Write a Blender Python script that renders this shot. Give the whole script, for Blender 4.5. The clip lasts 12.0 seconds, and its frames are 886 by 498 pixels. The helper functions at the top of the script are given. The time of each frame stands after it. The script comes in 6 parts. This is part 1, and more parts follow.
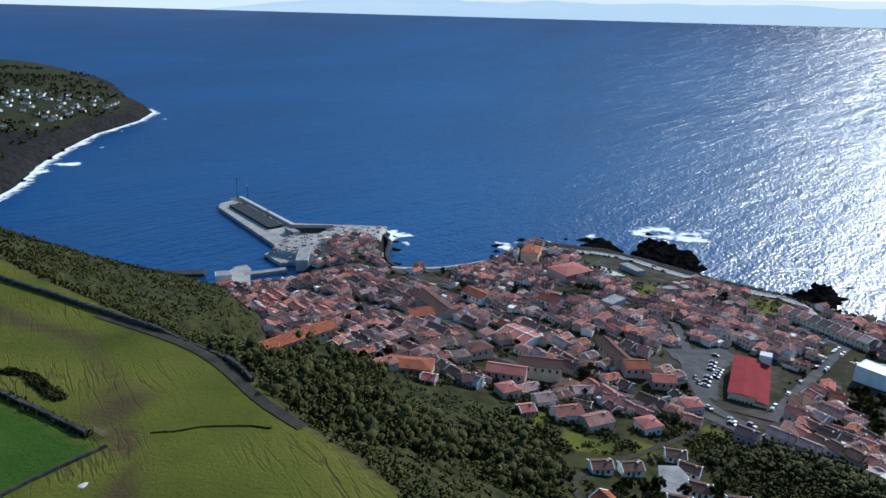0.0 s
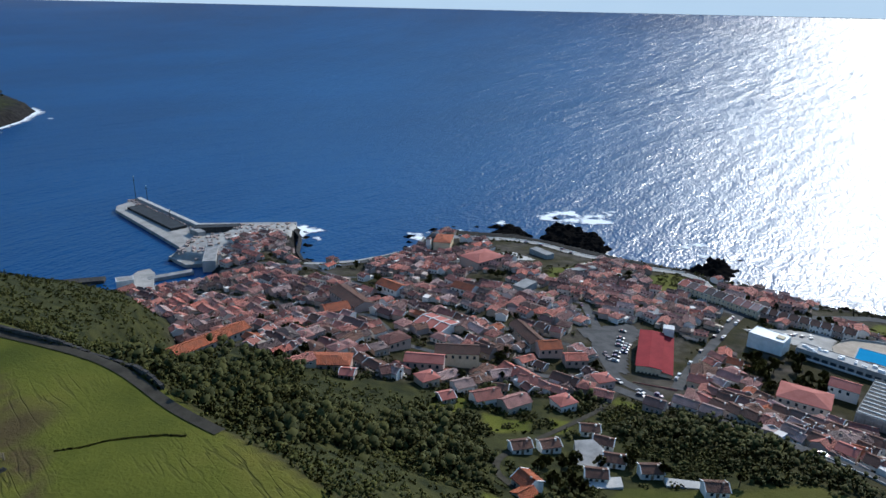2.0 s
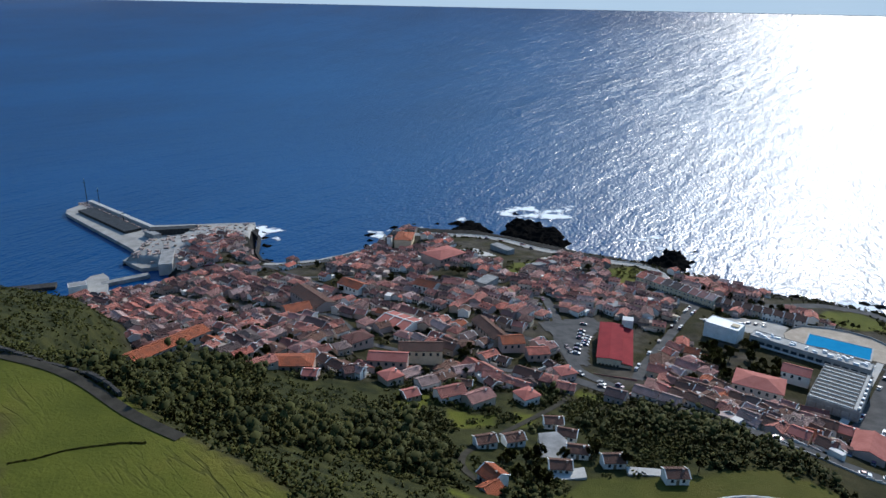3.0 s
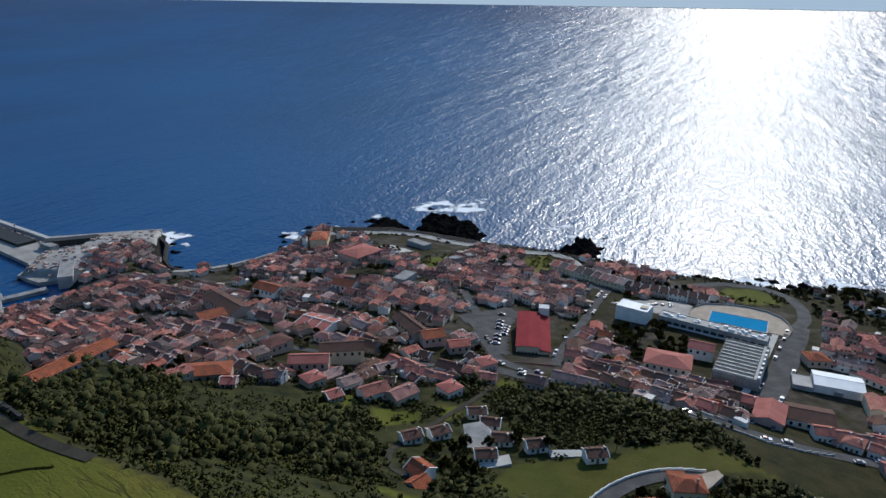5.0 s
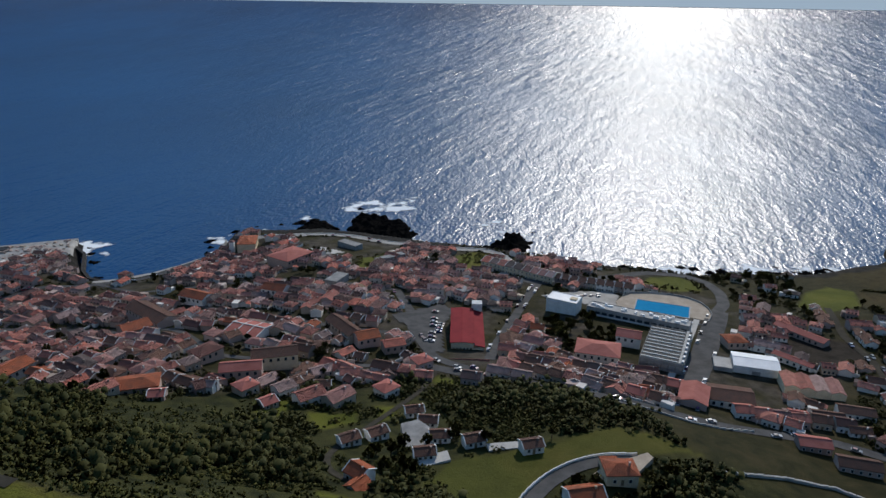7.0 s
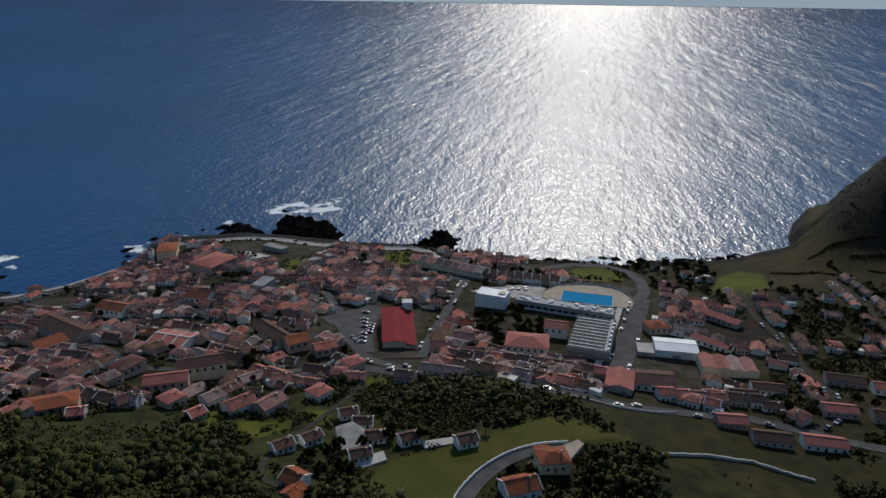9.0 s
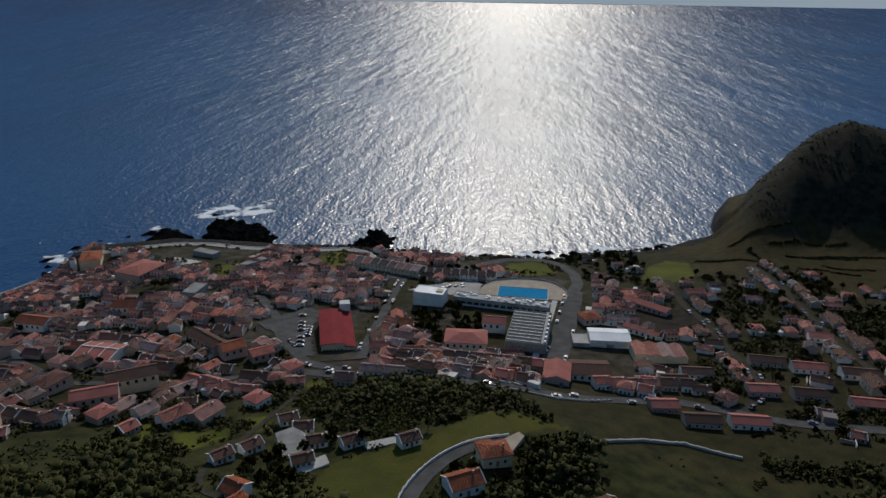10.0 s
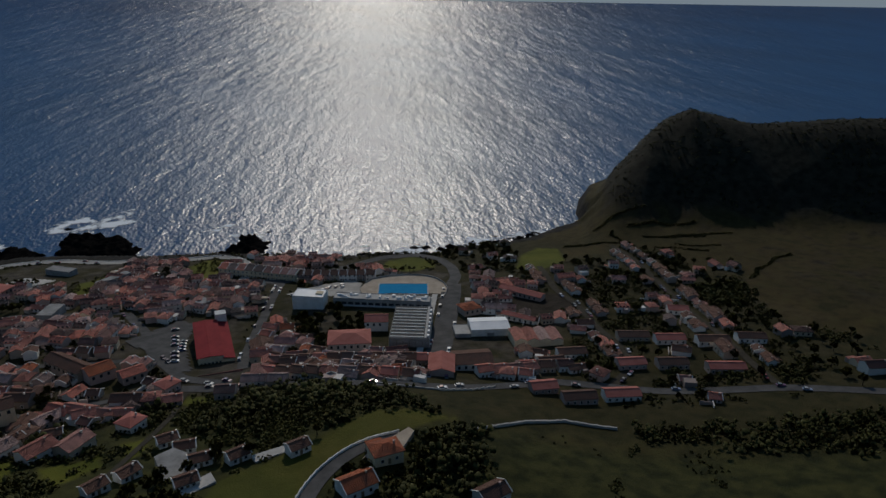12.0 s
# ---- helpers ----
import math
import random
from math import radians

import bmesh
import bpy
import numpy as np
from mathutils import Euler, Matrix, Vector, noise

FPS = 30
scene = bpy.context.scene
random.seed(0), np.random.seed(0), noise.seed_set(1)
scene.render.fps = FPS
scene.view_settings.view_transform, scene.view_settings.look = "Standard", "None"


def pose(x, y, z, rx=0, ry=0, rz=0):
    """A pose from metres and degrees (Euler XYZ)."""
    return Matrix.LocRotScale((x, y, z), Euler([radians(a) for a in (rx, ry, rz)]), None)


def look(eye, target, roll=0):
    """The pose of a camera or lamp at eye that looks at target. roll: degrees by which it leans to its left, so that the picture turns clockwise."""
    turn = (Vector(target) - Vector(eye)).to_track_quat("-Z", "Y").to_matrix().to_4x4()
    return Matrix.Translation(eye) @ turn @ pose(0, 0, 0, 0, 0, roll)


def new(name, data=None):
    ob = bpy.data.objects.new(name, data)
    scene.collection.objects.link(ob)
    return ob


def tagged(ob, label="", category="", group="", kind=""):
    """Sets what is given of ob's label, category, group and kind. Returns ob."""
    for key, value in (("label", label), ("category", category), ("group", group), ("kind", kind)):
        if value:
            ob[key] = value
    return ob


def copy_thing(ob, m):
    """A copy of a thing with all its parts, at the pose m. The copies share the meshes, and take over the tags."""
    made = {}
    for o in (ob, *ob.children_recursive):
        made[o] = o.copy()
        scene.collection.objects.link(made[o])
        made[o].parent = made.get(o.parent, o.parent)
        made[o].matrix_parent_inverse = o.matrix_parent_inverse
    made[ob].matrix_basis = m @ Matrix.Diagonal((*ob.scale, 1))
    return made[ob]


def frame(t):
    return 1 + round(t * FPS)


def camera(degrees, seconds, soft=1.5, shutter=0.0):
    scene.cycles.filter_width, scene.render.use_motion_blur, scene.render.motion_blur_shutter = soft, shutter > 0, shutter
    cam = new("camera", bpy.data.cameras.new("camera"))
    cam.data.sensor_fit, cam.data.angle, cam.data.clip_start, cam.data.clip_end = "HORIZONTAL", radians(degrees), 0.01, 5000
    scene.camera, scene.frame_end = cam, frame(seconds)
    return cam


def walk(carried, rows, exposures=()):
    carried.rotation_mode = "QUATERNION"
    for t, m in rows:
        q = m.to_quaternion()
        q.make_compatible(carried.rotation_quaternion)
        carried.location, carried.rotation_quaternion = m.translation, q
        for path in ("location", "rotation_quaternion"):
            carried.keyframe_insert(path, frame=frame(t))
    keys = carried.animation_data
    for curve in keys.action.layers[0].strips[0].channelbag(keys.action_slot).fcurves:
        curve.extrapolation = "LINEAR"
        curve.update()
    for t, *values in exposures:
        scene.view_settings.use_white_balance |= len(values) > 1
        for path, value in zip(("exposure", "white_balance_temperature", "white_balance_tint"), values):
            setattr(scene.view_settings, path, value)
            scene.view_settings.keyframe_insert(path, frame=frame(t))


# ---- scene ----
cam = camera(65.55, 12.0, soft=1.5)
# seconds, eye x y z, yaw, pitch, roll
ROWS = [
    (0.0, 0.25, -0.40, 200.07, 0.47, -18.70, -1.51),
    (0.5, 0.25, -0.54, 200.09, -0.71, -18.86, -1.48),
    (1.0, 0.25, -0.67, 200.12, -2.53, -19.02, -1.39),
    (1.5, 0.25, -0.80, 200.15, -5.01, -19.14, -1.32),
    (2.0, 0.26, -0.92, 200.19, -7.29, -19.24, -1.22),
    (2.5, 0.26, -1.03, 200.25, -9.15, -19.33, -1.16),
    (4.5, 0.27, -1.46, 200.56, -15.86, -19.56, -0.99),
    (5.0, 0.27, -1.58, 200.65, -18.13, -19.61, -0.89),
    (5.5, 0.25, -1.71, 200.75, -19.93, -19.62, -0.91),
    (6.0, 0.22, -1.84, 200.86, -21.31, -19.63, -0.90),
    (6.5, 0.17, -1.98, 201.00, -22.78, -19.65, -0.88),
    (7.0, 0.10, -2.12, 201.15, -24.18, -19.66, -0.86),
    (9.0, -0.26, -2.66, 201.87, -30.54, -19.74, -0.84),
    (9.5, -0.39, -2.79, 202.08, -33.30, -19.77, -0.86),
    (10.0, -0.55, -2.92, 202.32, -36.18, -19.81, -0.88),
    (10.5, -0.75, -3.03, 202.59, -39.04, -19.86, -0.88),
    (11.0, -0.96, -3.13, 202.86, -41.70, -19.87, -0.92),
    (11.5, -1.19, -3.23, 203.15, -44.62, -19.93, -0.87),
    (12.0, -1.42, -3.33, 203.43, -47.01, -19.93, -0.91),
]
EXPOSURES = [(0.0, 0.22, 6000, 8), (2.5, 0.1, 6200, 9), (5.0, -0.22, 6350, 10), (7.0, -0.47, 6600, 11), (9.0, -0.76, 6850, 11), (10.5, -0.94, 7000, 11), (11.5, -1.08, 7000, 11), (12.0, -1.5, 7000, 11)]
walk(cam, [(t, pose(x, y, z, 90 + pitch, roll, yaw)) for t, x, y, z, yaw, pitch, roll in ROWS], EXPOSURES)

# ---- light ----
SUN_AZ, SUN_EL = radians(41.5), radians(31.0)      # clockwise from +y
world = bpy.data.worlds.new("sky")
scene.world = world
world.use_nodes = True
wn = world.node_tree
sky = wn.nodes.new("ShaderNodeTexSky")
sky.sky_type, sky.sun_disc = "NISHITA", False
sky.sun_elevation, sky.sun_rotation = SUN_EL, SUN_AZ
sky.air_density, sky.dust_density, sky.ozone_density = 1.0, 0.4, 1.6
tint = wn.nodes.new("ShaderNodeMix")
tint.data_type, tint.blend_type = "RGBA", "MULTIPLY"
tint.inputs[0].default_value, tint.inputs[7].default_value = 1.0, (0.72, 0.97, 1.09, 1)
wn.links.new(sky.outputs[0], tint.inputs[6])
wn.links.new(tint.outputs[2], wn.nodes["Background"].inputs[0])
wn.nodes["Background"].inputs[1].default_value = 0.15
sun_data = bpy.data.lights.new("sun", "SUN")
sun_data.energy, sun_data.angle, sun_data.color = 4.1, radians(0.6), (1.0, 0.95, 0.87)
sun = new("sun", sun_data)
toward = Vector((math.sin(SUN_AZ) * math.cos(SUN_EL), math.cos(SUN_AZ) * math.cos(SUN_EL), math.sin(SUN_EL)))
sun.matrix_world = look(toward * 900 + Vector((0, 0, 200)), (0, 0, 200))

# ---- materials ----
def node(tree, kind, **values):
    n = tree.nodes.new(kind)
    for key, value in values.items():
        n.inputs[key.replace("_", " ")].default_value = value
    return n


def ramp(tree, stops):
    r = tree.nodes.new("ShaderNodeValToRGB")
    while len(r.color_ramp.elements) < len(stops):
        r.color_ramp.elements.new(0.5)
    for e, (p, c) in zip(r.color_ramp.elements, stops):
        e.position, e.color = p, (*c, 1)
    return r


def mix(tree, fac, a, b, blend="MIX"):
    m = tree.nodes.new("ShaderNodeMix")
    m.data_type, m.blend_type = "RGBA", blend
    for socket, value in ((m.inputs[0], fac), (m.inputs[6], a), (m.inputs[7], b)):
        if isinstance(value, bpy.types.NodeSocket):
            tree.links.new(value, socket)
        elif isinstance(value, tuple):
            socket.default_value = (*value, 1)
        else:
            socket.default_value = value
    return m.outputs[2]


def maths(tree, op, a, b=None, clamp=False):
    m = tree.nodes.new("ShaderNodeMath")
    m.operation, m.use_clamp = op, clamp
    for socket, value in zip(m.inputs, (a, b)):
        if isinstance(value, bpy.types.NodeSocket):
            tree.links.new(value, socket)
        elif value is not None:
            socket.default_value = value
    return m.outputs[0]


def noise_at(tree, size, detail=4.0, rough=0.55, stretch=None, turn=0.0):
    """Noise over the world's position, with features of about that size in metres."""
    geo = tree.nodes.new("ShaderNodeNewGeometry")
    vec = geo.outputs["Position"]
    if stretch:
        m = tree.nodes.new("ShaderNodeMapping")
        m.vector_type = "TEXTURE"
        m.inputs["Rotation"].default_value = (0, 0, radians(turn))
        m.inputs["Scale"].default_value = [1 / k for k in stretch]
        tree.links.new(vec, m.inputs[0])
        vec = m.outputs[0]
    n = node(tree, "ShaderNodeTexNoise", Scale=1.0 / size, Detail=detail, Roughness=rough)
    tree.links.new(vec, n.inputs["Vector"])
    return n.outputs[0]


def bump_of(tree, height_socket, strength, distance):
    b = node(tree, "ShaderNodeBump", Strength=strength, Distance=distance)
    tree.links.new(height_socket, b.inputs["Height"])
    return b.outputs[0]


def fresh(name):
    m = bpy.data.materials.new(name)
    m.use_nodes = True
    p = m.node_tree.nodes["Principled BSDF"]
    p.inputs["Specular IOR Level"].default_value = 0.08
    return m, m.node_tree, p


def surface(name, stops, size=3.0, fine=0.4, rough=0.85, relief=0.15, vary=0.0, metal=0.0, fine_amount=0.35):
    """A weathered surface: a ramp of colours over coarse noise, darker and lighter grain, relief, and a shift from object to object."""
    m, t, p = fresh(name)
    coarse, grain = noise_at(t, size, 5.0), noise_at(t, fine, 3.0)
    r = ramp(t, stops)
    t.links.new(coarse, r.inputs[0])
    colour = mix(t, fine_amount, r.outputs[0], mix(t, grain, (0.25, 0.25, 0.25), (1.5, 1.5, 1.5)), "MULTIPLY")
    if vary:
        info = t.nodes.new("ShaderNodeObjectInfo")
        hs = node(t, "ShaderNodeHueSaturation")
        t.links.new(colour, hs.inputs["Color"])
        t.links.new(maths(t, "ADD", maths(t, "MULTIPLY", info.outputs["Random"], vary), 1 - vary * 0.6), hs.inputs["Value"])
        colour = hs.outputs[0]
    t.links.new(colour, p.inputs["Base Color"])
    p.inputs["Roughness"].default_value, p.inputs["Metallic"].default_value = rough, metal
    if relief:
        t.links.new(bump_of(t, grain, 0.6, relief), p.inputs["Normal"])
    return m


def water():
    """Deep water: blue from below, and a gloss that grows towards the horizon over chop, swell and rollers."""
    m, t, p = fresh("sea_water")
    t.nodes.remove(p)
    length = t.nodes.new("ShaderNodeVectorMath")
    length.operation = "LENGTH"
    t.links.new(t.nodes.new("ShaderNodeNewGeometry").outputs["Position"], length.inputs[0])
    offshore = maths(t, "DIVIDE", maths(t, "SUBTRACT", length.outputs["Value"], 500.0), 1800.0, True)
    patches = noise_at(t, 420, 4.0, 0.6, (1, 0.45, 1), -30)
    r = ramp(t, [(0.35, (0.001, 0.033, 0.116)), (0.65, (0.002, 0.051, 0.162))])
    t.links.new(patches, r.inputs[0])
    chop = noise_at(t, 3.0, 2.0, 0.5, (1, 0.55, 1), -36)
    swell = noise_at(t, 8.5, 2.0, 0.5, (1, 0.4, 1), -38)
    rollers = noise_at(t, 24.0, 3.0, 0.5, (1, 0.22, 1), -42)
    long_swell = noise_at(t, 80.0, 4.0, 0.55, (1, 0.22, 1), -44)
    gusts = noise_at(t, 190.0, 3.0, 0.5, (1, 0.4, 1), -15)
    big = maths(t, "ADD", maths(t, "MULTIPLY", rollers, maths(t, "ADD", maths(t, "MULTIPLY", offshore, 3.0), 1.5)), maths(t, "MULTIPLY", long_swell, maths(t, "ADD", maths(t, "MULTIPLY", offshore, 7.0), 2.2)))
    h = maths(t, "ADD", maths(t, "MULTIPLY", chop, 1.1), maths(t, "ADD", maths(t, "MULTIPLY", swell, 1.5), big))
    h = maths(t, "MULTIPLY", h, maths(t, "ADD", maths(t, "MULTIPLY", gusts, 0.8), 0.6))
    level = t.nodes.new("ShaderNodeVectorMath")             # the sheet lifts far out; its water lies nearly level
    level.operation = "ADD"
    level.inputs[1].default_value = (0, 0, 1.2)
    t.links.new(t.nodes.new("ShaderNodeNewGeometry").outputs["True Normal"], level.inputs[0])
    upward = t.nodes.new("ShaderNodeVectorMath")
    upward.operation = "NORMALIZE"
    t.links.new(level.outputs[0], upward.inputs[0])
    waves = node(t, "ShaderNodeBump", Strength=1.0, Distance=1.0)
    t.links.new(h, waves.inputs["Height"])
    t.links.new(upward.outputs[0], waves.inputs["Normal"])
    deep, fine, broad, gloss, fres, both = (t.nodes.new("ShaderNode" + k) for k in ("BsdfDiffuse", "BsdfGlossy", "BsdfGlossy", "MixShader", "Fresnel", "MixShader"))
    t.links.new(r.outputs[0], deep.inputs["Color"])
    for lobe, spread in ((fine, 0.24), (broad, 0.46)):      # wavelets too small to show: a narrow and a wide spread of slopes
        lobe.distribution = "BECKMANN"
        lobe.inputs["Color"].default_value = (0.62, 0.64, 0.65, 1)
        lobe.inputs["Roughness"].default_value = spread
        t.links.new(waves.outputs[0], lobe.inputs["Normal"])
    gloss.inputs[0].default_value = 0.45
    t.links.new(fine.outputs[0], gloss.inputs[1])
    t.links.new(broad.outputs[0], gloss.inputs[2])
    fres.inputs["IOR"].default_value = 1.33
    t.links.new(waves.outputs[0], fres.inputs["Normal"])
    t.links.new(maths(t, "MINIMUM", fres.outputs[0], 0.21), both.inputs[0])       # waves hide their own glancing faces
    t.links.new(deep.outputs[0], both.inputs[1])
    t.links.new(gloss.outputs[0], both.inputs[2])
    t.links.new(both.outputs[0], t.nodes["Material Output"].inputs["Surface"])
    return m


def foam_material():
    m, t, p = fresh("surf_foam")
    p.inputs["Base Color"].default_value, p.inputs["Roughness"].default_value = (0.85, 0.88, 0.9, 1), 0.9
    a = t.nodes.new("ShaderNodeAttribute")
    a.attribute_name = "cover"
    lace = noise_at(t, 9.0, 6.0, 0.68)
    alpha = maths(t, "MULTIPLY", maths(t, "SUBTRACT", maths(t, "ADD", lace, a.outputs["Fac"]), 0.98), 5.0, True)
    t.links.new(alpha, p.inputs["Alpha"])
    return m


def ground_material():
    """Soil, grass, paving and rock, told apart by the sheet's own masks."""
    m, t, p = fresh("ground")

    def mask(name):
        a = t.nodes.new("ShaderNodeAttribute")
        a.attribute_name = name
        return a.outputs["Fac"]

    coarse, mid, grain = noise_at(t, 38, 5), noise_at(t, 7, 5), noise_at(t, 0.9, 4, 0.7)
    grass = ramp(t, [(0.3, (0.018, 0.018, 0.006)), (0.5, (0.031, 0.028, 0.010)), (0.7, (0.046, 0.037, 0.015))])
    t.links.new(mid, grass.inputs[0])
    pasture = ramp(t, [(0.28, (0.048, 0.058, 0.008)), (0.48, (0.092, 0.098, 0.014)), (0.7, (0.130, 0.114, 0.022))])
    t.links.new(coarse, pasture.inputs[0])
    scrub = ramp(t, [(0.35, (0.015, 0.018, 0.006)), (0.65, (0.046, 0.046, 0.014))])
    t.links.new(mid, scrub.inputs[0])
    paved = ramp(t, [(0.35, (0.030, 0.026, 0.020)), (0.65, (0.085, 0.072, 0.058))])
    t.links.new(mid, paved.inputs[0])
    rock = ramp(t, [(0.35, (0.007, 0.0065, 0.007)), (0.65, (0.027, 0.024, 0.022))])
    t.links.new(mid, rock.inputs[0])
    dry = ramp(t, [(0.3, (0.036, 0.026, 0.010)), (0.55, (0.060, 0.043, 0.015)), (0.75, (0.042, 0.043, 0.011))])
    t.links.new(mid, dry.inputs[0])
    c = mix(t, mask("pasture"), grass.outputs[0], pasture.outputs[0])
    lines = maths(t, "ABSOLUTE", maths(t, "SUBTRACT", noise_at(t, 2.6, 2.0, 0.5, (1, 0.12, 1), 34), 0.5))
    tread = maths(t, "MULTIPLY", maths(t, "MULTIPLY", maths(t, "SUBTRACT", 0.042, lines), 40.0, True), maths(t, "MULTIPLY", mask("grazed"), maths(t, "MULTIPLY", maths(t, "SUBTRACT", coarse, 0.42), 5.0, True)))
    c = mix(t, maths(t, "MULTIPLY", tread, 0.55), c, (0.045, 0.042, 0.012))
    c = mix(t, mask("lush"), c, mix(t, mid, (0.020, 0.052, 0.006), (0.046, 0.094, 0.011)))
    c = mix(t, mask("dry"), c, dry.outputs[0])
    c = mix(t, mask("scrub"), c, scrub.outputs[0])
    c = mix(t, mask("town"), c, paved.outputs[0])
    c = mix(t, mask("dirt"), c, mix(t, mid, (0.035, 0.022, 0.012), (0.085, 0.056, 0.030)))
    c = mix(t, mask("rock"), c, rock.outputs[0])
    c = mix(t, 0.4, c, mix(t, grain, (0.35, 0.35, 0.35), (1.5, 1.5, 1.5)), "MULTIPLY")
    t.links.new(c, p.inputs["Base Color"])
    p.inputs["Roughness"].default_value = 0.95
    rel = maths(t, "SUBTRACT", maths(t, "MULTIPLY", grain, 0.6), maths(t, "MULTIPLY", tread, 0.32))
    t.links.new(bump_of(t, rel, 0.8, 0.7), p.inputs["Normal"])
    return m


def tone_of(t, source):
    """A number for each thing: its own random one, or one kept in a joined mesh."""
    if source == "object":
        return t.nodes.new("ShaderNodeObjectInfo").outputs["Random"]
    a = t.nodes.new("ShaderNodeAttribute")
    a.attribute_name = "tone"
    return a.outputs["Fac"]


def roof_material(name, stops, source="object"):
    """Clay tiles: courses of relief, moss and soot, a colour of its own for each roof."""
    m, t, p = fresh(name)
    r = ramp(t, stops)
    t.links.new(tone_of(t, source), r.inputs[0])
    stain, grain = noise_at(t, 3.5, 5, 0.65), noise_at(t, 0.5, 3)
    c = mix(t, maths(t, "MULTIPLY", maths(t, "SUBTRACT", stain, 0.42), 3.0, True), r.outputs[0], mix(t, 0.62, r.outputs[0], (0.09, 0.07, 0.06)))
    c = mix(t, 0.45, c, mix(t, grain, (0.4, 0.4, 0.4), (1.45, 1.45, 1.45)), "MULTIPLY")
    t.links.new(c, p.inputs["Base Color"])
    p.inputs["Roughness"].default_value = 0.8
    tc = t.nodes.new("ShaderNodeTexCoord")
    w = node(t, "ShaderNodeTexWave", Scale=2.6, Distortion=0.4)
    t.links.new(tc.outputs["Object"], w.inputs["Vector"])
    t.links.new(bump_of(t, w.outputs["Fac"], 0.7, 0.12), p.inputs["Normal"])
    return m


def leaf_material(name, dark, light):
    m, t, p = fresh(name)
    geo = t.nodes.new("ShaderNodeNewGeometry")
    shade_patch = noise_at(t, 24, 4, 0.6)
    c = mix(t, geo.outputs["Random Per Island"], dark, light)
    # Grove-wide darkening: shaded and sunlit stretches put into the leaf colour.
    c = mix(t, maths(t, "MULTIPLY", maths(t, "SUBTRACT", shade_patch, 0.4), 3.0, True), c, mix(t, 0.6, c, (dark[0] * 0.5, dark[1] * 0.5, dark[2] * 0.5)))
    t.links.new(c, p.inputs["Base Color"])
    p.inputs["Roughness"].default_value = 0.75
    thin = t.nodes.new("ShaderNodeBsdfTranslucent")
    t.links.new(c, thin.inputs[0])
    both = t.nodes.new("ShaderNodeMixShader")
    both.inputs[0].default_value = 0.10
    t.links.new(p.outputs[0], both.inputs[1])
    t.links.new(thin.outputs[0], both.inputs[2])
    t.links.new(both.outputs[0], t.nodes["Material Output"].inputs["Surface"])
    return m


M = {}
M["water"], M["foam"], M["ground"] = water(), foam_material(), ground_material()
CLAY = [(0.0, (0.60, 0.185, 0.13)), (0.14, (0.57, 0.235, 0.18)), (0.30, (0.52, 0.20, 0.155)), (0.46, (0.26, 0.105, 0.088)),
        (0.60, (0.10, 0.06, 0.056)), (0.74, (0.50, 0.245, 0.21)), (0.87, (0.09, 0.074, 0.072)), (1.0, (0.60, 0.40, 0.36))]
M["roof"], M["roof_joined"] = roof_material("clay_tiles", CLAY), roof_material("clay_tiles_of_far_houses", CLAY, "mesh")
M["roof_orange"] = roof_material("new_clay_tiles", [(0.0, (0.47, 0.135, 0.065)), (1.0, (0.40, 0.12, 0.065))])
M["roof_brown"] = roof_material("old_clay_tiles", [(0.0, (0.16, 0.085, 0.065)), (1.0, (0.21, 0.11, 0.08))])
M["roof_red"] = surface("painted_red_sheeting", [(0.3, (0.22, 0.022, 0.028)), (0.7, (0.29, 0.032, 0.038))], 9, 0.8, 0.85, 0.05)
M["roof_salmon"] = surface("faded_red_tiles", [(0.3, (0.36, 0.12, 0.095)), (0.7, (0.46, 0.17, 0.14))], 4, 0.6, 0.85, 0.06)
M["quay"] = surface("harbour_concrete", [(0.3, (0.27, 0.255, 0.235)), (0.7, (0.42, 0.40, 0.37))], 9, 0.8, 0.9, 0.05)
M["white"] = surface("white_limewash", [(0.3, (0.66, 0.64, 0.60)), (0.7, (0.84, 0.83, 0.80))], 2.5, 0.4, 0.9, 0.03, 0.2, 0.0, 0.2)


def wall_material(name, source):
    m, t, p = fresh(name)
    r = ramp(t, [(0.0, (0.84, 0.80, 0.75)), (0.34, (0.74, 0.67, 0.61)), (0.46, (0.46, 0.34, 0.28)), (0.60, (0.56, 0.41, 0.36)), (0.80, (0.27, 0.22, 0.20)), (1.0, (0.66, 0.52, 0.38))])
    t.links.new(tone_of(t, source), r.inputs[0])
    t.links.new(mix(t, 0.35, r.outputs[0], mix(t, noise_at(t, 2.2, 5, 0.65), (0.5, 0.48, 0.45), (1.25, 1.25, 1.25)), "MULTIPLY"), p.inputs["Base Color"])
    p.inputs["Roughness"].default_value = 0.9
    return m


M["wall"], M["wall_joined"] = wall_material("painted_render", "object"), wall_material("painted_render_of_far_houses", "mesh")
M["cream"] = surface("cream_render", [(0.3, (0.62, 0.50, 0.34)), (0.7, (0.74, 0.62, 0.44))], 2.5, 0.4, 0.9, 0.03)
M["grey"] = surface("weathered_concrete", [(0.3, (0.22, 0.215, 0.21)), (0.7, (0.38, 0.37, 0.355))], 5, 0.6, 0.9, 0.05, 0.2)
M["pale"] = surface("pale_concrete", [(0.3, (0.40, 0.385, 0.36)), (0.7, (0.54, 0.52, 0.49))], 6, 0.6, 0.9, 0.05)
M["sand"] = surface("sandy_paving", [(0.3, (0.38, 0.31, 0.24)), (0.7, (0.52, 0.43, 0.34))], 5, 0.6, 0.9, 0.03)
M["asphalt"] = surface("worn_asphalt", [(0.3, (0.055, 0.055, 0.057)), (0.7, (0.105, 0.103, 0.102))], 6, 0.5, 0.9, 0.03)
